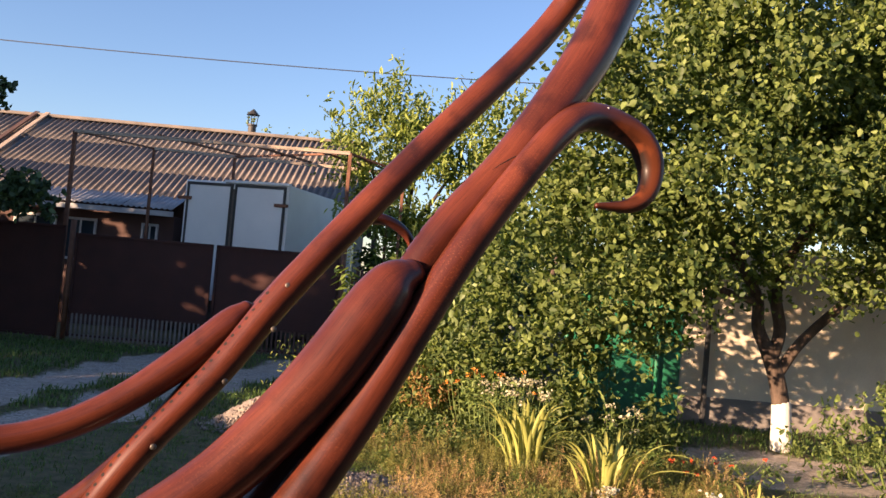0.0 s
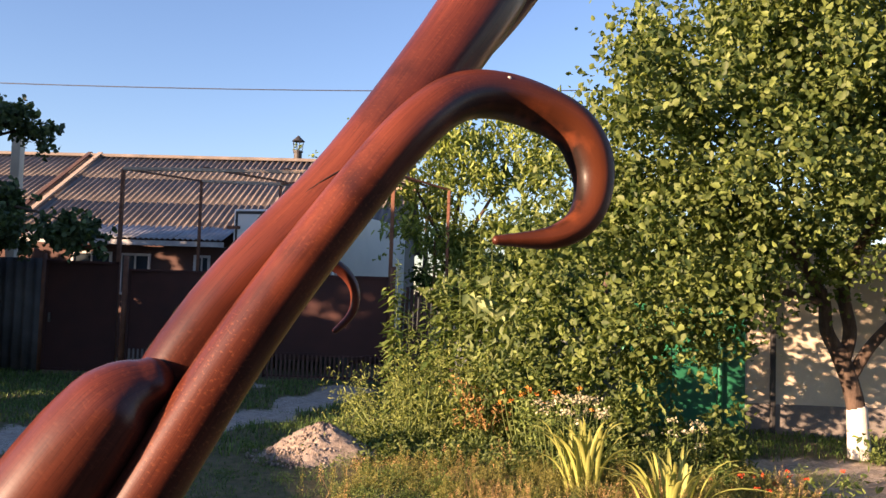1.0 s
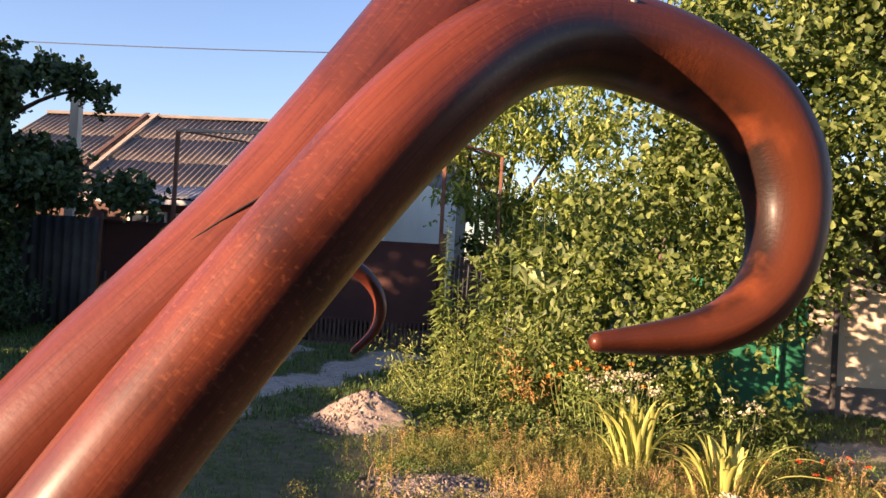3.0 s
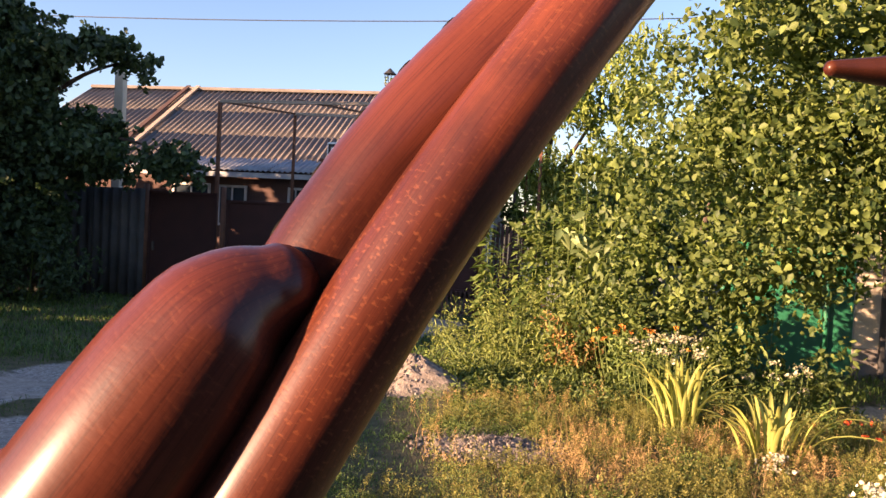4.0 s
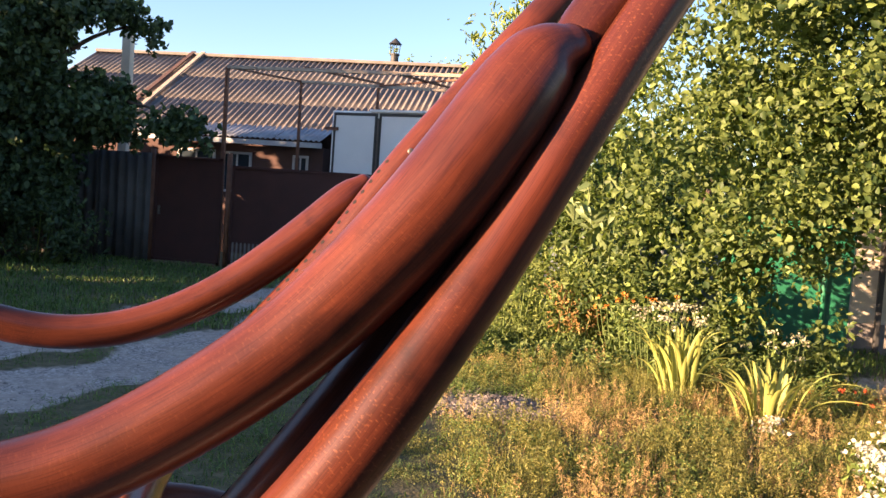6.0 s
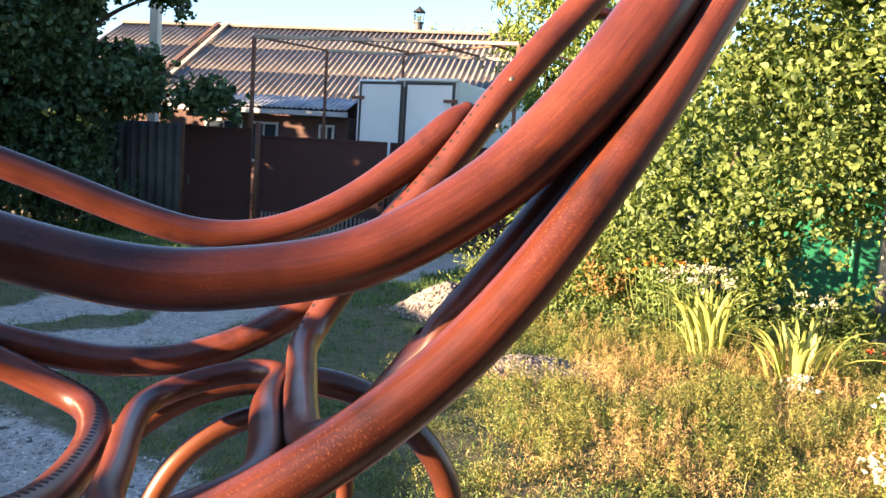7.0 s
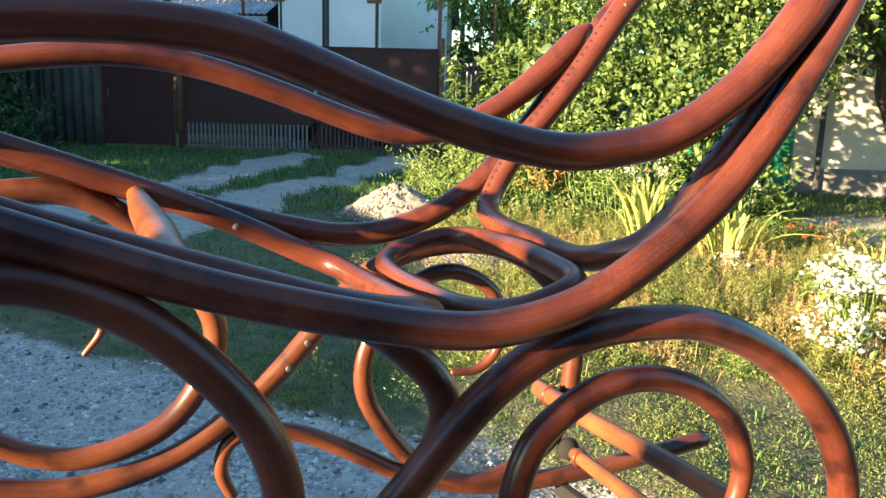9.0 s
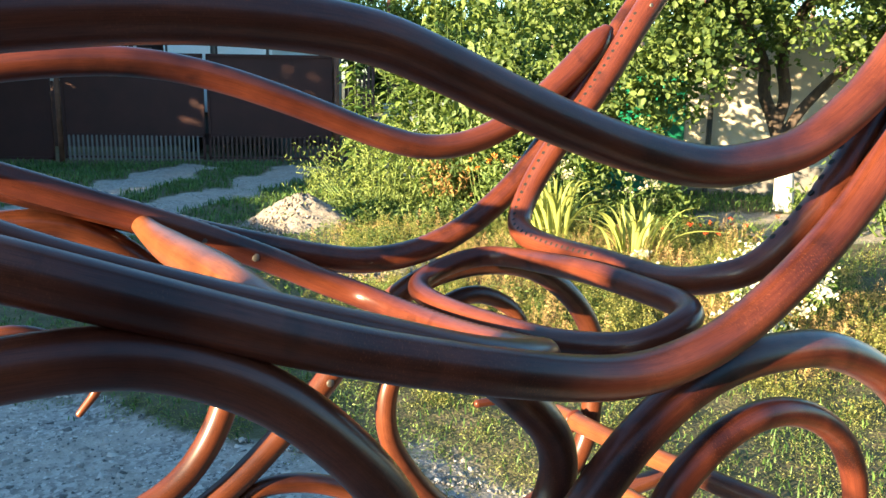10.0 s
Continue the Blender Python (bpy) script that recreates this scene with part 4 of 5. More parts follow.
for k in range(7):
    part("slat", bar(bmesh.new(), (-0.25 + 0.09 * k, 0.02 * (k % 2), -0.02), (-0.2 + 0.085 * k, 0.12, 1.75 + 0.12 * ((k * 3) % 4) / 3), 0.06, 0.025, 0.003), M_DARKPICKET, slats)


# ---- heaps ----
def heap(name, at, r, h, mat, label, seed, n=26):
    rng = np.random.default_rng(seed)
    rr, aa = np.linspace(0, 1, n), np.linspace(0, 2 * math.pi, 48, endpoint=False)
    verts, faces = [], []
    for i, q in enumerate(rr):
        for a in aa:
            wob = 1 + 0.16 * math.sin(2 * a + seed) + 0.08 * math.sin(5 * a + 1.3 * seed)
            z = h * (1 - q**1.5) ** 1.4 + rng.normal(0, 0.012) * (0.3 + (q < 0.95)) - 0.03 * q
            verts.append((r * q * wob * math.cos(a), r * q * wob * 0.85 * math.sin(a), z))
    for i in range(n - 1):
        for j in range(48):
            faces.append((i * 48 + j, i * 48 + (j + 1) % 48, (i + 1) * 48 + (j + 1) % 48, (i + 1) * 48 + j))
    top = thing(name, label, "heap", at)
    place("mound", np_mesh("mound", verts, faces, mat, True), top)
    a, b, c = rotations(rng, 900)
    q, t = np.sqrt(rng.uniform(0, 1, 900)) * 1.12, rng.uniform(0, 2 * math.pi, 900)
    cen = np.stack([r * q * np.cos(t), r * q * 0.85 * np.sin(t), np.maximum(h * np.clip(1 - q**1.5, 0, 1) ** 1.4 - 0.03 * q, 0) + 0.004], 1)
    s = rng.uniform(0.008, 0.028, 900)[:, None]
    v = np.stack([cen + s * a, cen - s * a, cen + s * 0.8 * b, cen - s * 0.8 * b, cen + s * 0.7 * c, cen - s * 0.7 * c], 1).reshape(-1, 3)
    base = np.arange(900)[:, None] * 6
    f = np.vstack([base + k for k in ([0, 2, 4], [2, 1, 4], [1, 3, 4], [3, 0, 4], [2, 0, 5], [1, 2, 5], [3, 1, 5], [0, 3, 5])])
    tagged(place("loose_gravel", np_mesh("loose_gravel", v, f, M_SAND), top), kind="stuff")


heap("gravel_heap", (-1.45, 9.15, 0), 0.718, 0.344, M_PILE, "small heap of pale gravel and sand in the grass", 3)
heap("rubble_patch", (-0.42, 7.0, 0), 0.6, 0.055, M_PILE, "low patch of grey rubble among dry weeds", 7)


# ---- trees ----
def limb(points, radii, name, parent, mat=M_BARK):
    return place(name, tube_mesh(name, points, radii, mat, 10, 5, False, (False, True), 1), parent)


def crown_points(rng, lumps, per, twig=0.22, tuft=0.17):
    """Leaf places in sprays along short twigs; the twigs stand in tufts, thick near the skin of each lump (x, y, z, rx, ry, rz), with gaps between."""
    out = []
    for x, y, z, rx, ry, rz in lumps:
        n = int(per * rx * ry * rz)
        m = max(5, n // 26)
        d = rng.normal(size=(m, 3))
        d /= np.linalg.norm(d, axis=1)[:, None]
        q = rng.uniform(0.2, 1.0, m) ** 0.45 * rng.uniform(0.8, 1.15, m)
        knot = np.array([x, y, z]) + d * q[:, None] * np.array([rx, ry, rz])
        pick = rng.integers(0, m, n)
        start = knot[pick] + rng.normal(size=(n, 3)) * tuft * min(1.0, 2.2 * min(rx, ry, rz))
        way = d[pick] * 0.6 + rng.normal(size=(n, 3)) * 0.5 + np.array([0, 0, -0.1])
        way /= np.linalg.norm(way, axis=1)[:, None]
        for k in range(9):
            s = (k + rng.uniform(0, 1, n)) / 9 * twig * rng.uniform(0.8, 1.8, n)
            out.append(start + way * s[:, None] + rng.normal(size=(n, 3)) * 0.03)
    return np.vstack(out)


def tree(name, label, base, trunk, limbs, lumps, per, leaf, mat, seed, width=0.75, twig=0.22, lime=None, droop=0.0, tuft=0.17):
    rng = np.random.default_rng(seed)
    t = thing(name, label, "tree", base)
    limb(trunk[0], trunk[1], "trunk", t)
    if lime:
        limb(trunk[0][:2] if lime is True else lime, [trunk[1][0] * 1.06, trunk[1][0] * 0.94], "limewash", t, M_LIME)
    for p, r in limbs:
        limb(p, r, "limb", t)
    cen = crown_points(rng, lumps, per, twig, tuft) - np.array(base)
    place("crown", leaf_cloud("crown", cen, leaf, mat, rng, width, 0.5, droop), t)
    return t


tree("apricot_tree", "leafy apricot tree with dark crooked trunk limewashed at the foot", (4.63, 10.33, 0),
     ([(0, 0, -0.05), (-0.03, 0, 0.5), (-0.12, 0, 0.9), (-0.27, -0.03, 1.25)], [0.125, 0.108, 0.105, 0.1]),
     [([(-0.25, -0.03, 1.2), (-0.42, -0.06, 1.5), (-0.50, -0.15, 1.9), (-1.1, -0.5, 2.6), (-1.9, -1.0, 3.3)], [0.085, 0.07, 0.06, 0.04, 0.015]),
      ([(-0.2, -0.03, 1.15), (-0.14, -0.06, 1.5), (-0.25, -0.15, 2.1), (0.15, -0.4, 3.1), (0.3, -0.6, 4.3)], [0.08, 0.075, 0.06, 0.04, 0.012]),
      ([(-0.1, 0, 0.95), (0.1, -0.05, 1.32), (0.45, -0.15, 1.75), (1.1, -0.4, 2.5), (2.0, -0.7, 3.6)], [0.07, 0.06, 0.05, 0.035, 0.012]),
      ([(-0.48, -0.13, 1.8), (-1.2, -0.5, 1.95), (-2.0, -0.8, 2.2), (-2.9, -0.9, 2.2)], [0.045, 0.04, 0.028, 0.01]),
      ([(-1.1, -0.5, 2.6), (-1.8, -1.3, 3.0), (-2.2, -2.0, 3.0)], [0.035, 0.025, 0.008]),
      ([(0.15, -0.4, 3.1), (-0.6, -1.0, 4.0), (-1.3, -1.3, 4.9)], [0.035, 0.025, 0.008])],
     [(4.1, 9.7, 3.3, 2.0, 1.3, 1.3), (2.1, 9.0, 2.1, 1.1, 0.9, 0.9), (5.9, 9.5, 4.4, 2.0, 1.4, 1.7), (2.9, 8.7, 3.6, 1.4, 1.1, 1.3), (6.6, 9.8, 2.7, 1.6, 1.1, 1.0), (1.45, 9.7, 1.45, 0.65, 0.5, 0.65),
      (3.9, 8.9, 5.1, 1.5, 1.2, 1.2), (2.0, 8.4, 3.9, 0.7, 0.6, 0.6), (3.3, 9.3, 2.3, 1.0, 0.7, 0.6), (2.4, 8.7, 4.7, 0.7, 0.6, 0.6), (1.15, 9.2, 2.55, 0.5, 0.5, 0.55), (5.4, 8.7, 3.0, 1.0, 0.7, 0.7),
      (2.25, 9.6, 1.2, 0.7, 0.4, 0.5), (2.75, 9.5, 1.6, 0.6, 0.5, 0.45), (6.2, 9.2, 2.0, 1.1, 0.6, 0.5), (4.7, 9.4, 2.3, 0.9, 0.6, 0.4), (1.7, 9.6, 0.95, 0.5, 0.35, 0.4), (2.6, 10.0, 3.0, 1.0, 0.6, 0.9), (1.9, 9.8, 2.9, 0.55, 0.4, 0.55),
      (4.6, 10.0, 4.3, 2.2, 0.9, 1.4), (3.0, 9.8, 4.3, 1.2, 0.6, 1.0), (6.8, 10.2, 3.6, 1.6, 0.8, 1.4), (2.2, 9.5, 3.3, 0.9, 0.6, 0.7), (1.3, 9.4, 2.2, 0.55, 0.4, 0.6), (2.25, 10.4, 0.9, 0.5, 0.3, 0.45), (1.3, 9.3, 3.1, 0.45, 0.4, 0.45), (1.5, 9.0, 3.8, 0.5, 0.4, 0.5)],
     450, 0.078, M_LEAF_A, 11, 0.70, 0.33, tuft=0.13, lime=[(0, 0, -0.04), (-0.032, 0, 0.56)])
tree("ash_tree", "tall feathery ash-leaved tree behind the fence", (-0.5, 17.8, 0),
     ([(0, 0, -0.05), (0.1, 0, 1.4), (0.0, 0, 2.8), (0.2, 0, 4.2)], [0.12, 0.1, 0.08, 0.03]),
     [([(0.05, 0, 2.4), (-0.6, -0.1, 3.6), (-1.1, -0.1, 4.6)], [0.05, 0.035, 0.01]), ([(0.05, 0, 2.6), (0.8, -0.1, 3.8), (1.2, 0, 4.8)], [0.05, 0.035, 0.01])],
     [(-1.2, 17.5, 4.6, 0.9, 0.7, 0.75), (-0.5, 17.4, 5.2, 1.0, 0.7, 0.75), (0.7, 17.6, 4.9, 1.0, 0.8, 0.8), (-0.3, 17.2, 3.7, 1.2, 0.8, 0.9), (1.1, 17.3, 3.6, 1.1, 0.8, 1.0), (-0.6, 17.0, 2.6, 0.9, 0.6, 0.7), (2.2, 17.5, 3.4, 1.0, 0.8, 1.1)],
     330, 0.13, M_LEAF_B, 12, 0.4, 0.5, droop=0.5)
for k, (x, z, r) in enumerate(((-7.0, 6.6, 0.55), (-5.9, 6.25, 0.5), (-4.3, 6.4, 0.6), (-3.2, 6.0, 0.6), (-2.0, 5.7, 0.7))):
    tree("distant_tree", "green treetop rising behind the house roof", (x, 31.0, 0), ([(0, 0, -0.05), (0, 0, 3), (0, 0, z)], [0.15, 0.1, 0.03]), [], [(x, 31, z, r, 0.5, r * 0.75), (x + 0.2, 31, z - 0.9, r * 1.2, 0.6, r)], 120, 0.16, M_LEAF_B, 20 + k, 0.4, 0.45)

for k, (x, y, h, r) in enumerate(((1.6, 21.5, 3.4, 1.5), (4.2, 22.5, 3.8, 1.7), (7.4, 22.0, 4.2, 1.9), (-0.4, 23.0, 3.3, 1.4), (10.5, 22.0, 4.5, 2.0), (2.2, 14.4, 2.3, 1.0), (3.9, 14.8, 2.6, 1.2), (5.8, 14.6, 2.9, 1.3))):
    tree("background_tree", "leafy tree in the neighbouring garden", (x, y, 0), ([(0, 0, -0.05), (0, 0, 1.5), (0.1, 0, h)], [0.14, 0.1, 0.03]), [], [(x, y, h * 0.75, r, 1.0, h * 0.3), (x + 0.4, y, h * 0.35, r * 1.1, 0.9, h * 0.32)], 150, 0.17, M_LEAF_A, 120 + k, 0.5, 0.4)
rng = np.random.default_rng(140)
far = crown_points(rng, [(x, 44 + rng.uniform(-2, 2), 2.2, 2.6, 1.5, 2.4 + rng.uniform(0, 1.2)) for x in np.arange(-2, 34, 2.4)], 11, 0.5, 0.4)
tagged(place("far_woods", leaf_cloud("far_woods", far[far[:, 2] > 0.05], 0.62, M_LEAF_A, rng, 0.7)), "far row of green trees beyond the gardens", "trees", kind="stuff")
VINE = [(-10.7, 14.4, 5.0, 0.8, 0.8, 0.75), (-11.6, 14.4, 5.2, 1.2, 0.9, 1.1), (-10.0, 14.4, 4.4, 0.6, 0.6, 0.4), (-9.2, 14.4, 4.46, 0.5, 0.5, 0.3), (-8.6, 14.4, 4.54, 0.5, 0.5, 0.26), (-8.0, 14.4, 4.55, 0.42, 0.4, 0.24), (-7.55, 14.4, 4.40, 0.26, 0.3, 0.24),
        (-10.3, 14.4, 3.6, 0.9, 0.8, 0.9), (-9.4, 14.4, 3.15, 0.7, 0.6, 0.45), (-8.6, 14.4, 2.95, 0.7, 0.6, 0.34), (-7.8, 14.4, 2.8, 0.65, 0.5, 0.3), (-7.15, 14.4, 2.6, 0.45, 0.4, 0.26), (-6.75, 14.4, 2.45, 0.28, 0.3, 0.16),
        (-8.95, 14.5, 2.4, 0.55, 0.5, 0.5), (-8.1, 14.4, 2.4, 0.5, 0.4, 0.22), (-9.7, 14.6, 2.0, 0.7, 0.6, 0.8), (-10.4, 14.6, 1.6, 1.0, 0.7, 1.0), (-11.2, 14.2, 2.8, 1.2, 0.8, 1.3)]
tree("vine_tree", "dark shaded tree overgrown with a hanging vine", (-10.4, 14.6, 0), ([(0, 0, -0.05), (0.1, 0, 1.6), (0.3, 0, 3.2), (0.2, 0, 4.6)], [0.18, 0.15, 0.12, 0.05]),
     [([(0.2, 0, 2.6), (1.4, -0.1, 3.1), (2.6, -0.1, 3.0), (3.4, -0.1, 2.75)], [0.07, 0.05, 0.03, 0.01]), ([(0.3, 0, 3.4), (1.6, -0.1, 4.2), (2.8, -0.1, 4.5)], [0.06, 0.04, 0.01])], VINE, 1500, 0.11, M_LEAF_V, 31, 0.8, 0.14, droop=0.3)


def bush(name, label, base, lumps, per, leaf, mat, seed, width=0.5, stems=8, twig=0.18):
    rng = np.random.default_rng(seed)
    t = thing(name, label, "shrub", base)
    for k in range(stems):
        x, y, z, rx, ry, rz = lumps[k % len(lumps)]
        ex, ey, ez = x - base[0] + rng.normal(0, rx * 0.4), y - base[1] + rng.normal(0, ry * 0.4), z + rng.uniform(0, rz * 0.6)
        limb([(ex * 0.5 + rng.normal(0, 0.05), ey * 0.5, -0.03), (ex * 0.8, ey * 0.8, ez * 0.5), (ex, ey, ez)], [0.014, 0.01, 0.004], "stem", t, M_LEAF_W)
    cen = crown_points(rng, lumps, per, twig) - np.array(base)
    cen = cen[cen[:, 2] > 0.01]
    place("foliage", leaf_cloud("foliage", cen, leaf, mat, rng, width, 0.4, 0.3), t)
    return t


def spire_weed(base, height, seed, leaf=0.22, lean=(0.0, 0.0)):
    """A tall upright weed: a stem with crossed pairs of drooping leaves, smaller towards the top."""
    rng = np.random.default_rng(seed)
    t = thing("tall_weed", "tall upright nettle-like weed with drooping leaves", "weed", base, group="tall weeds beside the gate")
    foot, tip = np.array([0, 0, -0.03]), np.array([lean[0], lean[1], height])
    bend = np.array([rng.normal(0, 0.03), rng.normal(0, 0.03), height * 0.5])
    limb([tuple(foot), tuple(bend), tuple(tip)], [0.009, 0.007, 0.003], "stem", t, M_LEAF_W)
    verts, faces = [], []

    def leaves(p, q, turn, size):
        for side in (0, math.pi):
            a = turn + side + rng.normal(0, 0.25)
            out = np.array([math.cos(a), math.sin(a), 0])
            way = out * rng.uniform(0.75, 1.0) + np.array([0, 0, rng.uniform(-0.75, 0.05) + 0.55 * q**3])
            way /= np.linalg.norm(way)
            flat = np.array([-math.sin(a), math.cos(a), rng.normal(0, 0.2)])
            nrm = np.cross(way, flat)
            g, w = size * rng.uniform(0.75, 1.2), 0.24
            k = len(verts)
            verts.extend(p + g * v for v in (0.08 * way, 0.3 * way + w * flat + 0.07 * nrm, 0.65 * way + 0.7 * w * flat - 0.02 * nrm, 1.1 * way - 0.16 * nrm, 0.65 * way - 0.7 * w * flat - 0.02 * nrm, 0.3 * way - w * flat + 0.07 * nrm))
            faces.extend(((k, k + 1, k + 2, k + 3), (k, k + 3, k + 4, k + 5)))

    nodes = int(height / 0.048)
    for n in range(3, nodes + 1):
        q = n / nodes
        p = foot * (1 - q) ** 2 + 2 * bend * q * (1 - q) + tip * q * q
        leaves(p, q, n * math.pi / 2 + seed, leaf * (1.0 - 0.72 * q**2.5))
        if 0.25 < q < 0.8 and rng.uniform() < 0.6:
            a = rng.uniform(0, 2 * math.pi)
            for m in (0.06, 0.12, 0.18):
                leaves(p + np.array([math.cos(a) * m, math.sin(a) * m, m * 0.9]), 0.7, a + m * 26, leaf * 0.55)
    place("leaves", np_mesh("leaves", np.array(verts), faces, M_LEAF_W), t)


for k, (x, y, h) in enumerate(((-0.97, 11.6, 2.2), (-0.86, 11.9, 1.5), (-0.52, 11.4, 1.8), (-0.3, 11.7, 2.15), (-0.12, 11.4, 1.95), (0.05, 11.7, 2.5), (0.2, 11.5, 2.2), (0.32, 11.8, 2.65), (0.5, 11.6, 2.4), (0.72, 11.8, 2.2), (-0.42, 12.0, 1.5), (0.62, 11.5, 1.7), (0.12, 11.9, 2.8), (0.95, 11.9, 2.0), (-0.66, 11.7, 1.25))):
    spire_weed((x, y, 0), h, 200 + k, 0.21 if k % 3 else 0.25, (0.05 * math.sin(k * 2.3), 0.04 * math.cos(k * 1.7)))
rng = np.random.default_rng(230)
climber = thing("climbing_bean", "pale broad-leaved climber hanging on thin canes", "climber", (0.4, 11.0, 0))
cen = []
for x, low, top in ((-0.3, 0.95, 1.75), (-0.12, 0.8, 1.95), (0.05, 0.85, 1.6), (0.22, 0.9, 2.05)):
    limb([(x, 0, -0.03), (x + 0.02, 0.02, top * 0.5), (x, 0, top)], [0.008, 0.007, 0.004], "cane", climber, M_LEAF_W)
    n = int((top - low) * 34)
    cen.append(np.stack([x + rng.normal(0, 0.07, n), rng.normal(0, 0.06, n), rng.uniform(low, top, n)], 1))
place("leaves", leaf_cloud("leaves", np.vstack(cen), 0.15, M_CLIMBER, rng, 0.72, 0.2, 0.7), climber)
bush("leafy_thicket", "dense green thicket behind the tall weeds", (0.6, 12.5, 0), [(0.0, 12.5, 1.2, 0.6, 0.3, 0.9), (0.7, 12.5, 1.5, 0.55, 0.3, 1.0), (1.3, 12.3, 1.3, 0.55, 0.3, 0.9), (0.5, 11.4, 0.5, 0.6, 0.3, 0.45), (1.2, 11.2, 0.6, 0.5, 0.3, 0.5)], 520, 0.13, M_LEAF_A, 48, 0.5, 12, 0.22)
bush("rusty_bush", "withered rust-coloured weed in front of the shrubs", (0.15, 9.95, 0), [(0.1, 9.95, 0.55, 0.22, 0.2, 0.32), (0.3, 9.9, 0.4, 0.2, 0.2, 0.3)], 2600, 0.05, M_RUSTY, 47, 0.35, 6, 0.14)
bush("bright_shrub", "sunlit light green feathery shrub", (-0.55, 10.2, 0), [(-0.75, 10.2, 0.45, 0.45, 0.4, 0.45), (-0.3, 10.1, 0.75, 0.4, 0.35, 0.4), (-0.05, 10.3, 0.5, 0.4, 0.35, 0.45), (-1.2, 10.6, 0.3, 0.3, 0.3, 0.3), (-1.55, 11.3, 0.35, 0.3, 0.3, 0.35)], 2400, 0.05, M_LIMELEAF, 42, 0.26, 14, 0.24)
bush("flower_bush", "leafy bush with small orange flowers", (0.9, 9.8, 0), [(0.5, 10.0, 0.5, 0.45, 0.35, 0.5), (0.95, 9.9, 0.55, 0.4, 0.3, 0.45), (1.4, 9.8, 0.4, 0.4, 0.3, 0.4), (2.0, 9.7, 0.35, 0.5, 0.3, 0.35), (2.7, 9.5, 0.25, 0.3, 0.25, 0.3), (0.4, 10.4, 0.6, 0.4, 0.3, 0.5), (1.0, 10.3, 0.85, 0.45, 0.3, 0.5), (1.8, 10.1, 0.9, 0.5, 0.25, 0.6)], 1300, 0.085, M_LEAF_A, 43, 0.5, 12)
bush("flower_bush", "low leafy bush in the bed by the wall", (5.0, 8.7, 0), [(4.6, 8.6, 0.35, 0.5, 0.4, 0.4), (5.3, 8.7, 0.5, 0.5, 0.4, 0.45), (5.9, 9.0, 0.5, 0.6, 0.4, 0.5), (4.9, 8.0, 0.2, 0.4, 0.3, 0.25)], 1000, 0.07, M_LEAF_A, 44, 0.5, 10)
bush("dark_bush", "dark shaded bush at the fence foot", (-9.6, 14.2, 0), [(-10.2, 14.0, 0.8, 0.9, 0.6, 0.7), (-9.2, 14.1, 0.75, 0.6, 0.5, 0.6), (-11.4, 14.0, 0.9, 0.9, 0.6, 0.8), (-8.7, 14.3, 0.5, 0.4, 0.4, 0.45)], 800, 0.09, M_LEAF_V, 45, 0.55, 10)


# hidden bush, added only to keep the sun off the house wall
bush("dark_bush", "unseen dark bush added to shade the brown house wall", (-14.4, 18.3, 0), [(-14.4, 18.3, 1.2, 1.3, 1.2, 1.2), (-14.0, 18.0, 2.2, 1.0, 1.0, 0.9)], 160, 0.2, M_LEAF_V, 46, 0.55, 8)


def flowers(name, label, at, spots, rng, leaf_lumps, petal=M_PETAL, head=0.055, petals=16, size=0.028):
    """A clump: leafy stems that carry round heads of small petals."""
    t = thing(name, label, "flowers", at)
    cen = crown_points(rng, leaf_lumps, 1500, 0.12) - np.array(at)
    cen = cen[cen[:, 2] > 0.01]
    place("leaves", leaf_cloud("leaves", cen, 0.06, M_LEAF_W, rng, 0.35), t)
    pts = []
    for x, y, z in spots:
        limb([((x - at[0]) * 0.6, (y - at[1]) * 0.6, -0.02), ((x - at[0]) * 0.9, (y - at[1]) * 0.9, z * 0.6), (x - at[0], y - at[1], z)], [0.005, 0.004, 0.003], "stem", t, M_LEAF_W)
        pts.append(np.array([x, y, z]) - np.array(at) + rng.normal(size=(petals, 3)) * head * np.array([0.55, 0.55, 0.35]))
    place("blossom", leaf_cloud("blossom", np.vstack(pts), size, petal, rng, 0.9, 1.0), t)
    return t


rng = np.random.default_rng(60)
flowers("white_phlox", "clump of white phlox in full bloom", (2.08, 5.1, 0), [(2.08 + rng.normal(0, 0.17), 5.1 + rng.normal(0, 0.2), rng.uniform(0.28, 0.5)) for _ in range(30)], rng, [(2.08, 5.1, 0.18, 0.3, 0.3, 0.2)], head=0.075, petals=46)
flowers("white_phlox", "small clump of white phlox near the chair", (1.75, 4.4, 0), [(1.75 + rng.normal(0, 0.16), 4.45 + rng.normal(0, 0.12), rng.uniform(0.14, 0.32)) for _ in range(14)], rng, [(1.75, 4.45, 0.1, 0.22, 0.2, 0.12)], head=0.065, petals=34)
flowers("white_flowers", "pale creamy flower heads behind the iris clump", (1.05, 8.4, 0), [(1.08 + rng.normal(0, 0.26), 8.45 + rng.normal(0, 0.15), rng.uniform(0.6, 0.8)) for _ in range(20)], rng, [(1.05, 8.45, 0.35, 0.4, 0.25, 0.35)], petal=M_CREAM, petals=20)
flowers("white_flowers", "few pale flower heads on thin stems", (2.15, 8.6, 0), [(2.15 + rng.normal(0, 0.14), 8.6 + rng.normal(0, 0.12), rng.uniform(0.35, 0.6)) for _ in range(9)], rng, [(2.15, 8.6, 0.25, 0.22, 0.2, 0.25)], petal=M_CREAM, petals=16)
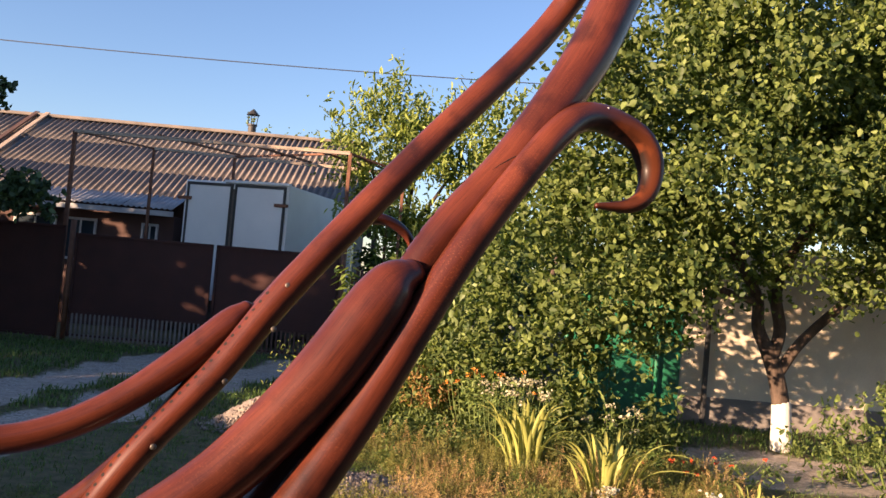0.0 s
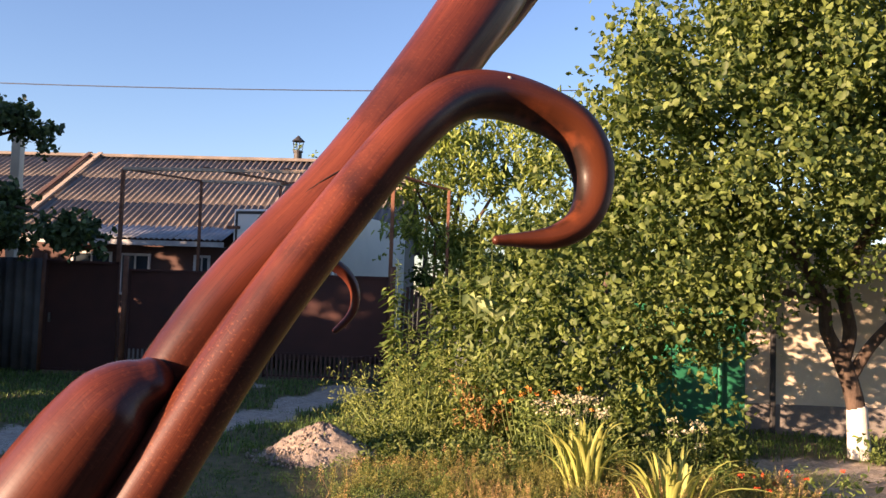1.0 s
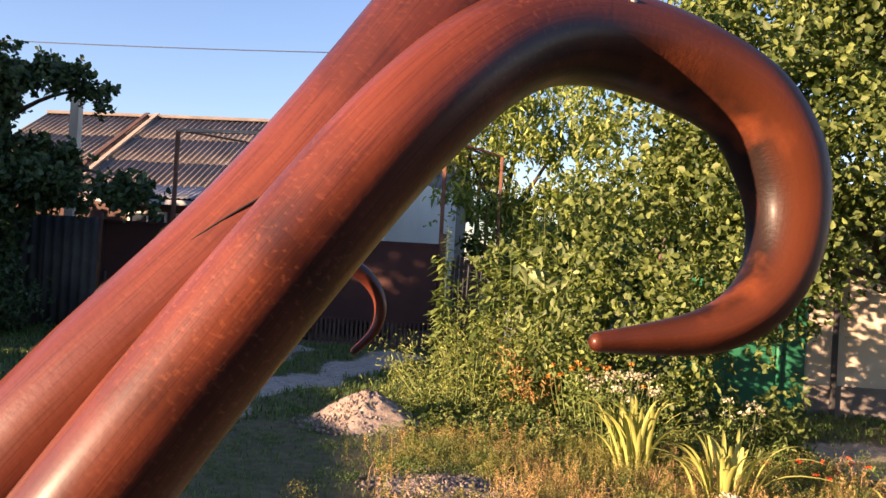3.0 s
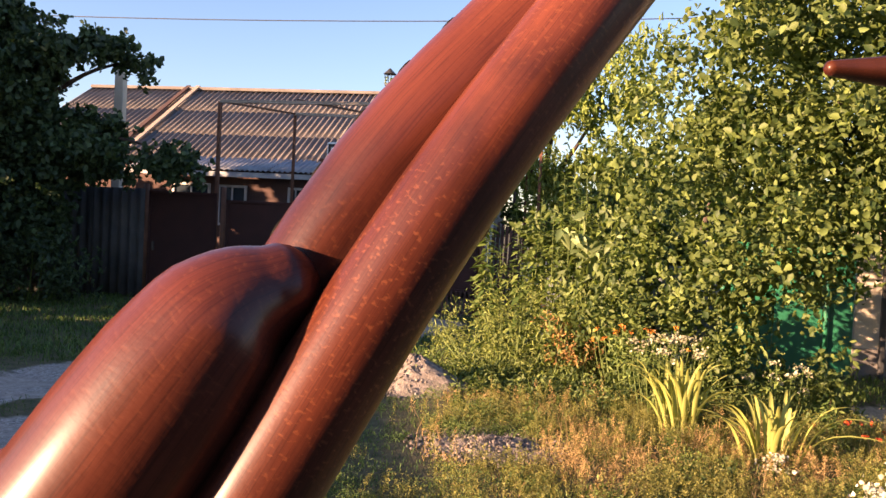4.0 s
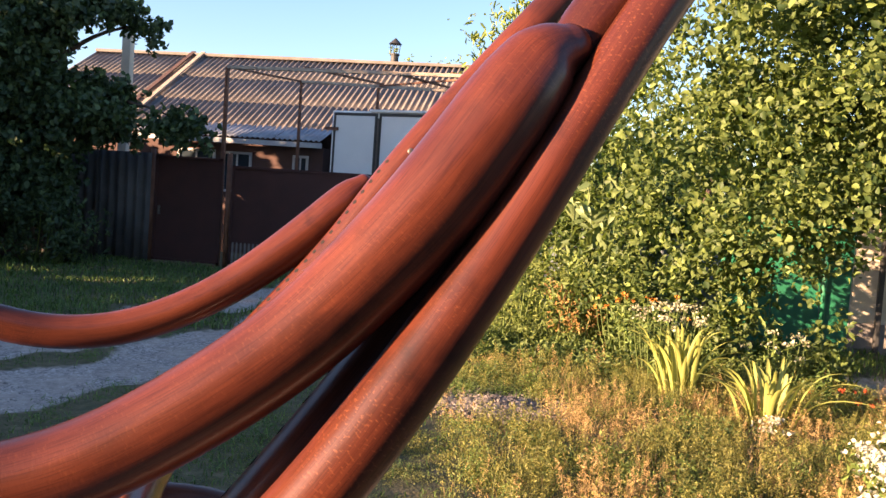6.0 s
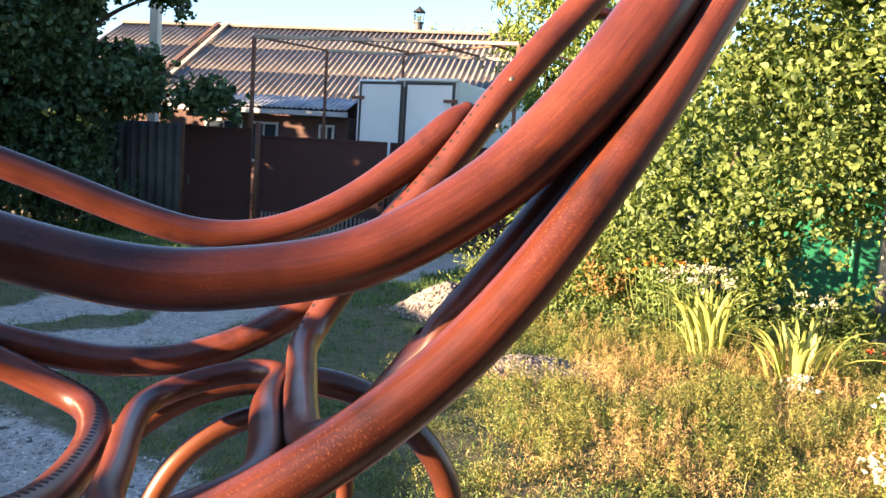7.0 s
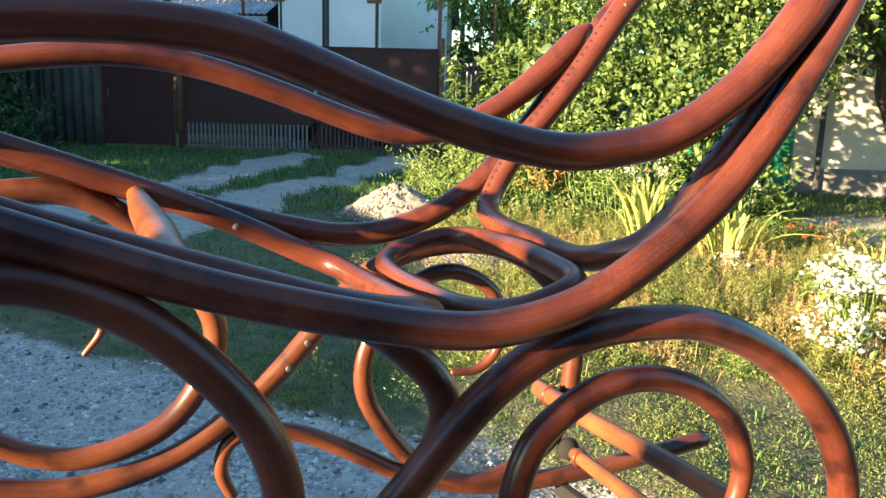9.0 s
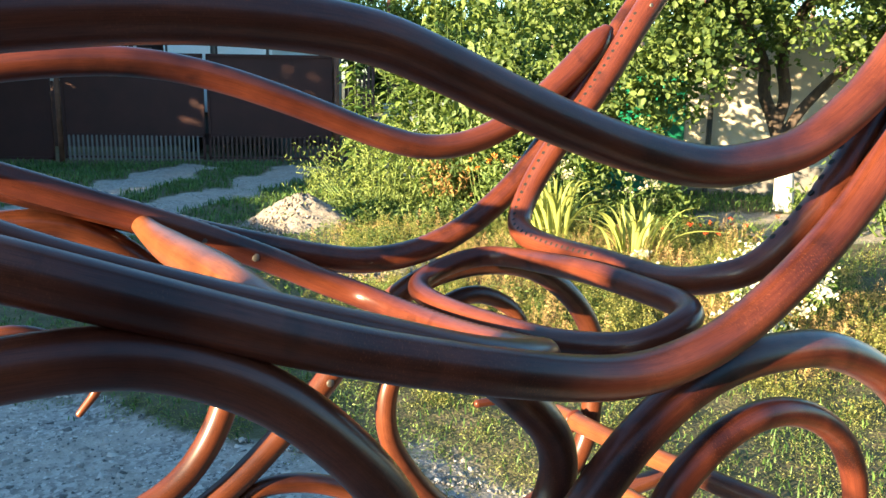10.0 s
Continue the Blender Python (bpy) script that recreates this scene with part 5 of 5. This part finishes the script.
flowers("orange_flowers", "small orange flowers in a leafy bed", (0.9, 9.3, 0), [(0.85 + rng.normal(0, 0.28), 9.35 + rng.normal(0, 0.15), rng.uniform(0.55, 0.85)) for _ in range(16)], rng, [(0.9, 9.4, 0.4, 0.35, 0.25, 0.35)], M_ORANGE, 0.03, 10, 0.024)
flowers("red_marigolds", "red marigolds in the flower bed", (2.8, 8.3, 0), [(2.8 + rng.normal(0, 0.4), 8.35 + rng.normal(0, 0.35), rng.uniform(0.12, 0.3)) for _ in range(11)], rng, [(2.8, 8.4, 0.1, 0.45, 0.4, 0.14), (3.3, 8.0, 0.1, 0.3, 0.3, 0.12)], M_RED, 0.022, 10, 0.022)
flowers("creamy_flowers", "small pale flowers low beside the iris", (1.75, 6.9, 0), [(1.75 + rng.normal(0, 0.1), 6.75 + rng.normal(0, 0.1), rng.uniform(0.08, 0.2)) for _ in range(7)], rng, [(1.75, 6.8, 0.08, 0.15, 0.12, 0.08)], petals=14)


def sword_leaf(name, root, turn, reach, height, width, rng):
    """One arching sword-shaped leaf with a folded midrib."""
    n = 9
    out = np.array([math.cos(turn), math.sin(turn), 0.0])
    flat = np.array([-math.sin(turn), math.cos(turn), 0.0])
    bend = rng.uniform(1.6, 2.6)
    twist = rng.uniform(-0.5, 0.5)
    rings = []
    for q in np.linspace(0, 1, n):
        mid = np.array(root) + out * reach * (0.35 * q + 0.65 * q**bend) + np.array([0, 0, height * (math.sin(q * 1.75) / math.sin(1.75 if reach > 0.3 else 1.57))])
        w = width * min(1.0, 0.75 + 0.5 * q) * max(0.03, 1 - q**3.2)
        side = flat * math.cos(twist * q) + np.array([0, 0, 1]) * math.sin(twist * q)
        rings += [mid - side * w, mid + out * w * 0.35 - np.array([0, 0, w * 0.3]), mid + side * w]
    faces = [(3 * k + j, 3 * k + j + 1, 3 * k + j + 4, 3 * k + j + 3) for k in range(n - 1) for j in (0, 1)]
    return np_mesh(name, rings, faces, M_IRIS, True)


def iris(at, n, h, seed, reach=0.5, width=0.021):
    rng = np.random.default_rng(seed)
    t = thing("iris_clump", "clump of yellow-green arching sword-shaped iris leaves", "plant", at, "iris clumps")
    for k in range(n):
        root = (rng.normal(0, 0.10), rng.normal(0, 0.07), -0.02)
        turn = math.atan2(root[1] + rng.normal(0, 0.06), root[0] + rng.normal(0, 0.06))
        place("leaf", sword_leaf("leaf", root, turn, reach * rng.uniform(0.1, 1.25), h * rng.uniform(0.6, 1.1), width * rng.uniform(0.7, 1.2), rng), t)


iris((1.18, 7.95, 0), 46, 0.66, 71, 0.52)
iris((1.78, 7.2, 0), 36, 0.52, 72, 0.58)
iris((2.75, 6.4, 0), 30, 0.34, 73, 0.2, 0.014)


# ---- grass and weeds ----
def scatter(rng, n, x0, x1, y0, y1, keep):
    x, y = rng.uniform(x0, x1, n), rng.uniform(y0, y1, n)
    k = keep(x, y) > rng.uniform(0, 1, n)
    x, y = x[k], y[k]
    return np.stack([x, y, height_at(x, y) - 0.005], 1)


def patchy(x, y, s=1.0, o=0.0):
    return 0.5 + 0.35 * np.sin(2.1 * s * x + 1.7 * s * y + o) * np.cos(1.3 * s * y - 2.6 * s * x + 2 * o) + 0.25 * np.sin(6.3 * s * x + o) * np.sin(5.1 * s * y)


rng = np.random.default_rng(80)
bare = lambda x, y: np.clip(1 - 1.3 * track_at(x, y), 0.0, 1)
dry_zone = lambda x, y: np.clip((x + 0.9 + 0.3 * np.sin(y)) / 0.8, 0, 1) * np.clip((y - 3.9) / 0.8, 0, 1) * np.clip((9.0 - y) / 0.6, 0, 1) * np.clip((3.4 - x) / 0.6, 0, 1) * np.clip(2.6 * np.hypot((x + 0.4) / 0.5, (y - 6.95) / 0.75) - 1.6, 0, 1)
turf = scatter(rng, 80000, -11, 5.5, 2.4, 9, lambda x, y: bare(x, y) * np.clip(patchy(x, y, 1.6) + 0.1, 0, 1) * np.clip(1.2 - y / 12, 0.3, 1))
turf2 = scatter(rng, 52000, -12, 6, 9, 16, lambda x, y: bare(x, y) * np.clip(patchy(x, y, 1.2) + 0.35, 0, 1))
tagged(place("turf", blade_cloud("turf", turf, 0.05, 0.003, M_GRASS, rng, 1.0)), "short green grass of the yard", "grass", kind="stuff")
tagged(place("turf", blade_cloud("turf", turf2, 0.09, 0.006, M_GRASS, rng, 0.9)), "short green grass towards the gate", "grass", kind="stuff")
dry = scatter(rng, 15000, -1.6, 4.2, 3.6, 9.2, lambda x, y: dry_zone(x, y) * np.clip(patchy(x, y, 1.7, 1.0) ** 2 * 1.3, 0.02, 1))
tall = np.clip(patchy(dry[:, 0], dry[:, 1], 1.1, 3.0), 0.1, 1)
tagged(place("dry_grass", blade_cloud("dry_grass", dry, 0.04 + 0.2 * tall**2, 0.0028, M_DRY, rng, 1.1)), "dry straw-coloured grass and weeds", "grass", kind="stuff")


def weed_clumps(name, label, n, zone, mat, leaf, per, rng, high=(0.06, 0.26), area=(-1.4, 4.0, 3.2, 9.4), wide=(0.08, 0.26), slim=0.35):
    """Low leafy mounds of uneven size."""
    spots = scatter(rng, n, *area, zone)
    k = len(spots)
    r, h = rng.uniform(*wide, k), rng.uniform(*high, k)
    d = rng.normal(size=(k, per, 3))
    d /= np.linalg.norm(d, axis=2)[:, :, None]
    q = rng.uniform(0.1, 1.1, (k, per, 1)) ** 0.6
    cen = spots[:, None, :] + d * q * np.stack([r, r, h], 1)[:, None, :]
    cen[:, :, 2] = spots[:, None, 2] + np.abs(cen[:, :, 2] - spots[:, None, 2]) + 0.004
    tagged(place(name, leaf_cloud(name, cen.reshape(-1, 3), leaf, mat, rng, slim, 0.5, 0.0, leaf < 0.04)), label, "weeds", kind="stuff")


def stalk_weeds(name, label, n, zone, mat, leaf, per, rng, high=(0.12, 0.36), area=(-1.4, 3.8, 3.6, 9.4)):
    """Upright weeds: a leaning stem set with small leaves."""
    spots = scatter(rng, n, *area, zone)
    k = len(spots)
    h, lean, turn = rng.uniform(*high, k)[:, None], rng.uniform(0.05, 0.5, k)[:, None], rng.uniform(0, 2 * math.pi, k)[:, None]
    q = rng.uniform(0.15, 1.0, (k, per))
    swing = lean * h * q**1.5
    cen = np.stack([spots[:, :1] + np.cos(turn) * swing, spots[:, 1:2] + np.sin(turn) * swing, spots[:, 2:] + h * q * (1 - 0.2 * lean)], 2)
    cen += rng.normal(size=cen.shape) * (0.022 * (1.25 - q))[:, :, None]
    stem = blade_cloud("stems", spots, h[:, 0] * 0.8, 0.0012, mat, rng, 0.25)
    tagged(place(name, leaf_cloud(name, cen.reshape(-1, 3), leaf, mat, rng, 0.27, 0.3, 0.0, True)), label, "weeds", kind="stuff")
    tagged(place("weed_stems", stem), "thin upright stems of yard weeds", "weeds", kind="stuff")


ripe = lambda x, y: np.clip(patchy(x, y, 0.95, 2.5) * 4.0 - 1.75, 0, 1)
stalk_weeds("upright_weeds", "upright green knotgrass with small narrow leaves", 3600, lambda x, y: np.clip(dry_zone(x, y) + 0.05, 0, 1) * (1 - 0.8 * ripe(x, y)), M_WEEDLET, 0.019, 80, rng, (0.10, 0.30))
stalk_weeds("ripe_weeds", "ripe tan seed plumes of yard weeds", 1500, lambda x, y: dry_zone(x, y) * ripe(x, y), M_DRY, 0.015, 120, rng, (0.12, 0.34))
weed_clumps("dry_weeds", "tangled mounds of dry golden weeds", 900, lambda x, y: dry_zone(x, y) * np.clip(ripe(x, y) + 0.06, 0, 1), M_DRY, 0.03, 240, rng, (0.04, 0.16), slim=0.15)
weed_clumps("olive_weeds", "mounds of low yellowish weeds between dry grass", 900, lambda x, y: np.clip(dry_zone(x, y) + 0.1, 0, 1) * (1 - 0.7 * ripe(x, y)), M_WEEDLET, 0.018, 400, rng, (0.05, 0.2), slim=0.3)
weed_clumps("low_weeds", "mounds of low green weeds between dry grass", 600, lambda x, y: np.clip(dry_zone(x, y) + 0.12, 0, 1) * (1 - 0.85 * ripe(x, y)), M_LEAF_W, 0.019, 400, rng, (0.05, 0.2), slim=0.3)
weed_clumps("leafy_weeds", "dark broad-leaved weeds among the dry grass", 110, lambda x, y: dry_zone(x, y) * (1 - ripe(x, y)), M_LEAF_A, 0.034, 260, rng, (0.08, 0.26), slim=0.45)
weed_clumps("knotweed", "creeping knotweed in the trodden turf", 2300, lambda x, y: bare(x, y) * np.clip(patchy(x, y, 1.9, 0.7) * 1.2, 0, 1), M_TURF, 0.011, 120, rng, (0.012, 0.05), (-2.6, 3.4, 2.5, 6.0), (0.06, 0.2), 0.45)
weed_clumps("bed_weeds", "green weeds of the flower beds", 300, lambda x, y: np.clip(1 - 1.2 * track_at(x, y), 0.05, 1) * np.clip((3.4 - x) / 0.5, 0.12, 1), M_LEAF_A, 0.05, 110, rng, (0.08, 0.3), (-1.6, 6.5, 8.6, 11.0), (0.1, 0.25), 0.45)
weed_clumps("lawn_tufts", "uneven tufts of short lawn grass", 1100, lambda x, y: bare(x, y) * np.clip(patchy(x, y, 1.4, 1.1) * 1.3, 0, 1), M_GRASS, 0.038, 60, rng, (0.02, 0.10), (-7.0, -1.0, 4.4, 13.0), (0.06, 0.24), 0.14)
peb = scatter(rng, 60000, -6.5, 1.2, 2.2, 7.5, lambda x, y: (track_at(x, y) > 0.5) * np.clip(patchy(x, y, 1.3, 4.0) * 1.1, 0, 1) * np.clip(1.35 - y / 6, 0.15, 1))
peb = np.vstack([peb, scatter(rng, 46000, -4.0, 0.7, 2.2, 4.9, lambda x, y: (track_at(x, y) > 0.4) * np.clip(patchy(x, y, 0.9, 2.0) * 1.2, 0.1, 1))])
a, b, c = rotations(rng, len(peb))
s = (rng.uniform(0.005, 0.017, len(peb)) * (1 + (rng.uniform(0, 1, len(peb)) > 0.95)))[:, None]
v = np.stack([peb + s * a, peb - s * a, peb + s * 0.8 * b, peb - s * 0.8 * b, peb + s * 0.6 * c, peb - s * 0.6 * c], 1).reshape(-1, 3)
base = np.arange(len(peb))[:, None] * 6
f = np.vstack([base + k for k in ([0, 2, 4], [2, 1, 4], [1, 3, 4], [3, 0, 4], [2, 0, 5], [1, 2, 5], [3, 1, 5], [0, 3, 5])])
tagged(place("gravel", np_mesh("gravel", v, f, M_STONE)), "loose grey gravel on the drive", "gravel", kind="stuff")

# ---- unseen things added to the side and behind, to shade the yard ----
# invented wall, out of view; its shadow edge bounds the sunlit weeds
shade_wall = thing("shade_wall", "unseen plain wall added to shade the yard ground", "wall", (-9.52, -2.38, 0), kind="structure")
shade_wall.rotation_euler.z = radians(11.7)
part("shaft", box(bmesh.new(), (-0.12, -9.0, -0.05), (0.12, 9.0, 1.78), 0.01), M_PLASTER, shade_wall)
part("coping", box(bmesh.new(), (-0.17, -9.05, 1.782), (0.17, 9.05, 1.84), 0.012), M_PLINTH, shade_wall)
# invented light blocker, out of view, for the near rods of the chair
pillar = thing("shade_pillar", "unseen square pillar added to shade the near side of the chair", "pillar", (-2.447, -1.055, 0))
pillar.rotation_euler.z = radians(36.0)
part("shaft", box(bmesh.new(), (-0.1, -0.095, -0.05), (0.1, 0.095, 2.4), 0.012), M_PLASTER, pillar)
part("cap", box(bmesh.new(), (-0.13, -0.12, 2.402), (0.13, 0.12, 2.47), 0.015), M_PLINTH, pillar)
# crowns added out of view, set to shade and dapple gate and van
SHADE = [(-12.8, 6.5, 3.3, 1.7, 1.6, 2.3), (-13.2, 9.1, 3.5, 1.9, 1.7, 2.5), (-13.4, 11.9, 3.6, 1.9, 1.7, 2.5), (-13.2, 14.6, 3.4, 1.6, 1.5, 2.2)]
for k, (x, y, z, rx, ry, rz) in enumerate(SHADE):
    tree("shade_tree", "unseen leafy tree added to shade the gate and yard", (x, y, 0), ([(0, 0, -0.05), (0.1, 0, 1.5), (0, 0.1, 3.2), (0, 0, z)], [0.2, 0.17, 0.13, 0.04]),
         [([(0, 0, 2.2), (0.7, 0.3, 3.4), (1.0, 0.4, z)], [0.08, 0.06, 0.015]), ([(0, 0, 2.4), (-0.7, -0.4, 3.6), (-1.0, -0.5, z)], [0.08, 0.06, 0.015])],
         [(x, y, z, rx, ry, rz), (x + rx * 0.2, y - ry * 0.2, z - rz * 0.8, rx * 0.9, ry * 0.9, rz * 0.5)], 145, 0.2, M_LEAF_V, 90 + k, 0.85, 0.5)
for x in (-26.0, 22.0):
    end_pole = thing("line_pole", "tall weathered pole carrying the overhead cable", "pole", (x, 20.0, 0))
    part("shaft", bar(bmesh.new(), (0, 0, -0.1), (0, 0, 8.4), 0.22, 0.22, 0.03), M_GREYWOOD, end_pole)

# added block behind the viewpoint; blocks sky light and darkens what the varnish reflects
home = thing("unseen_house", "unseen dark house added behind the yard to darken reflections", "house", (4.6, -4.6, 0))
part("wall", box(bmesh.new(), (-6.6, -2.5, -0.05), (7, 2.0, 3.1), 0.01), M_HOUSE, home)
part("roof", box(bmesh.new(), (-6.9, -2.8, 3.102), (7.3, 2.4, 3.3), 0.03), M_SLATE2, home)
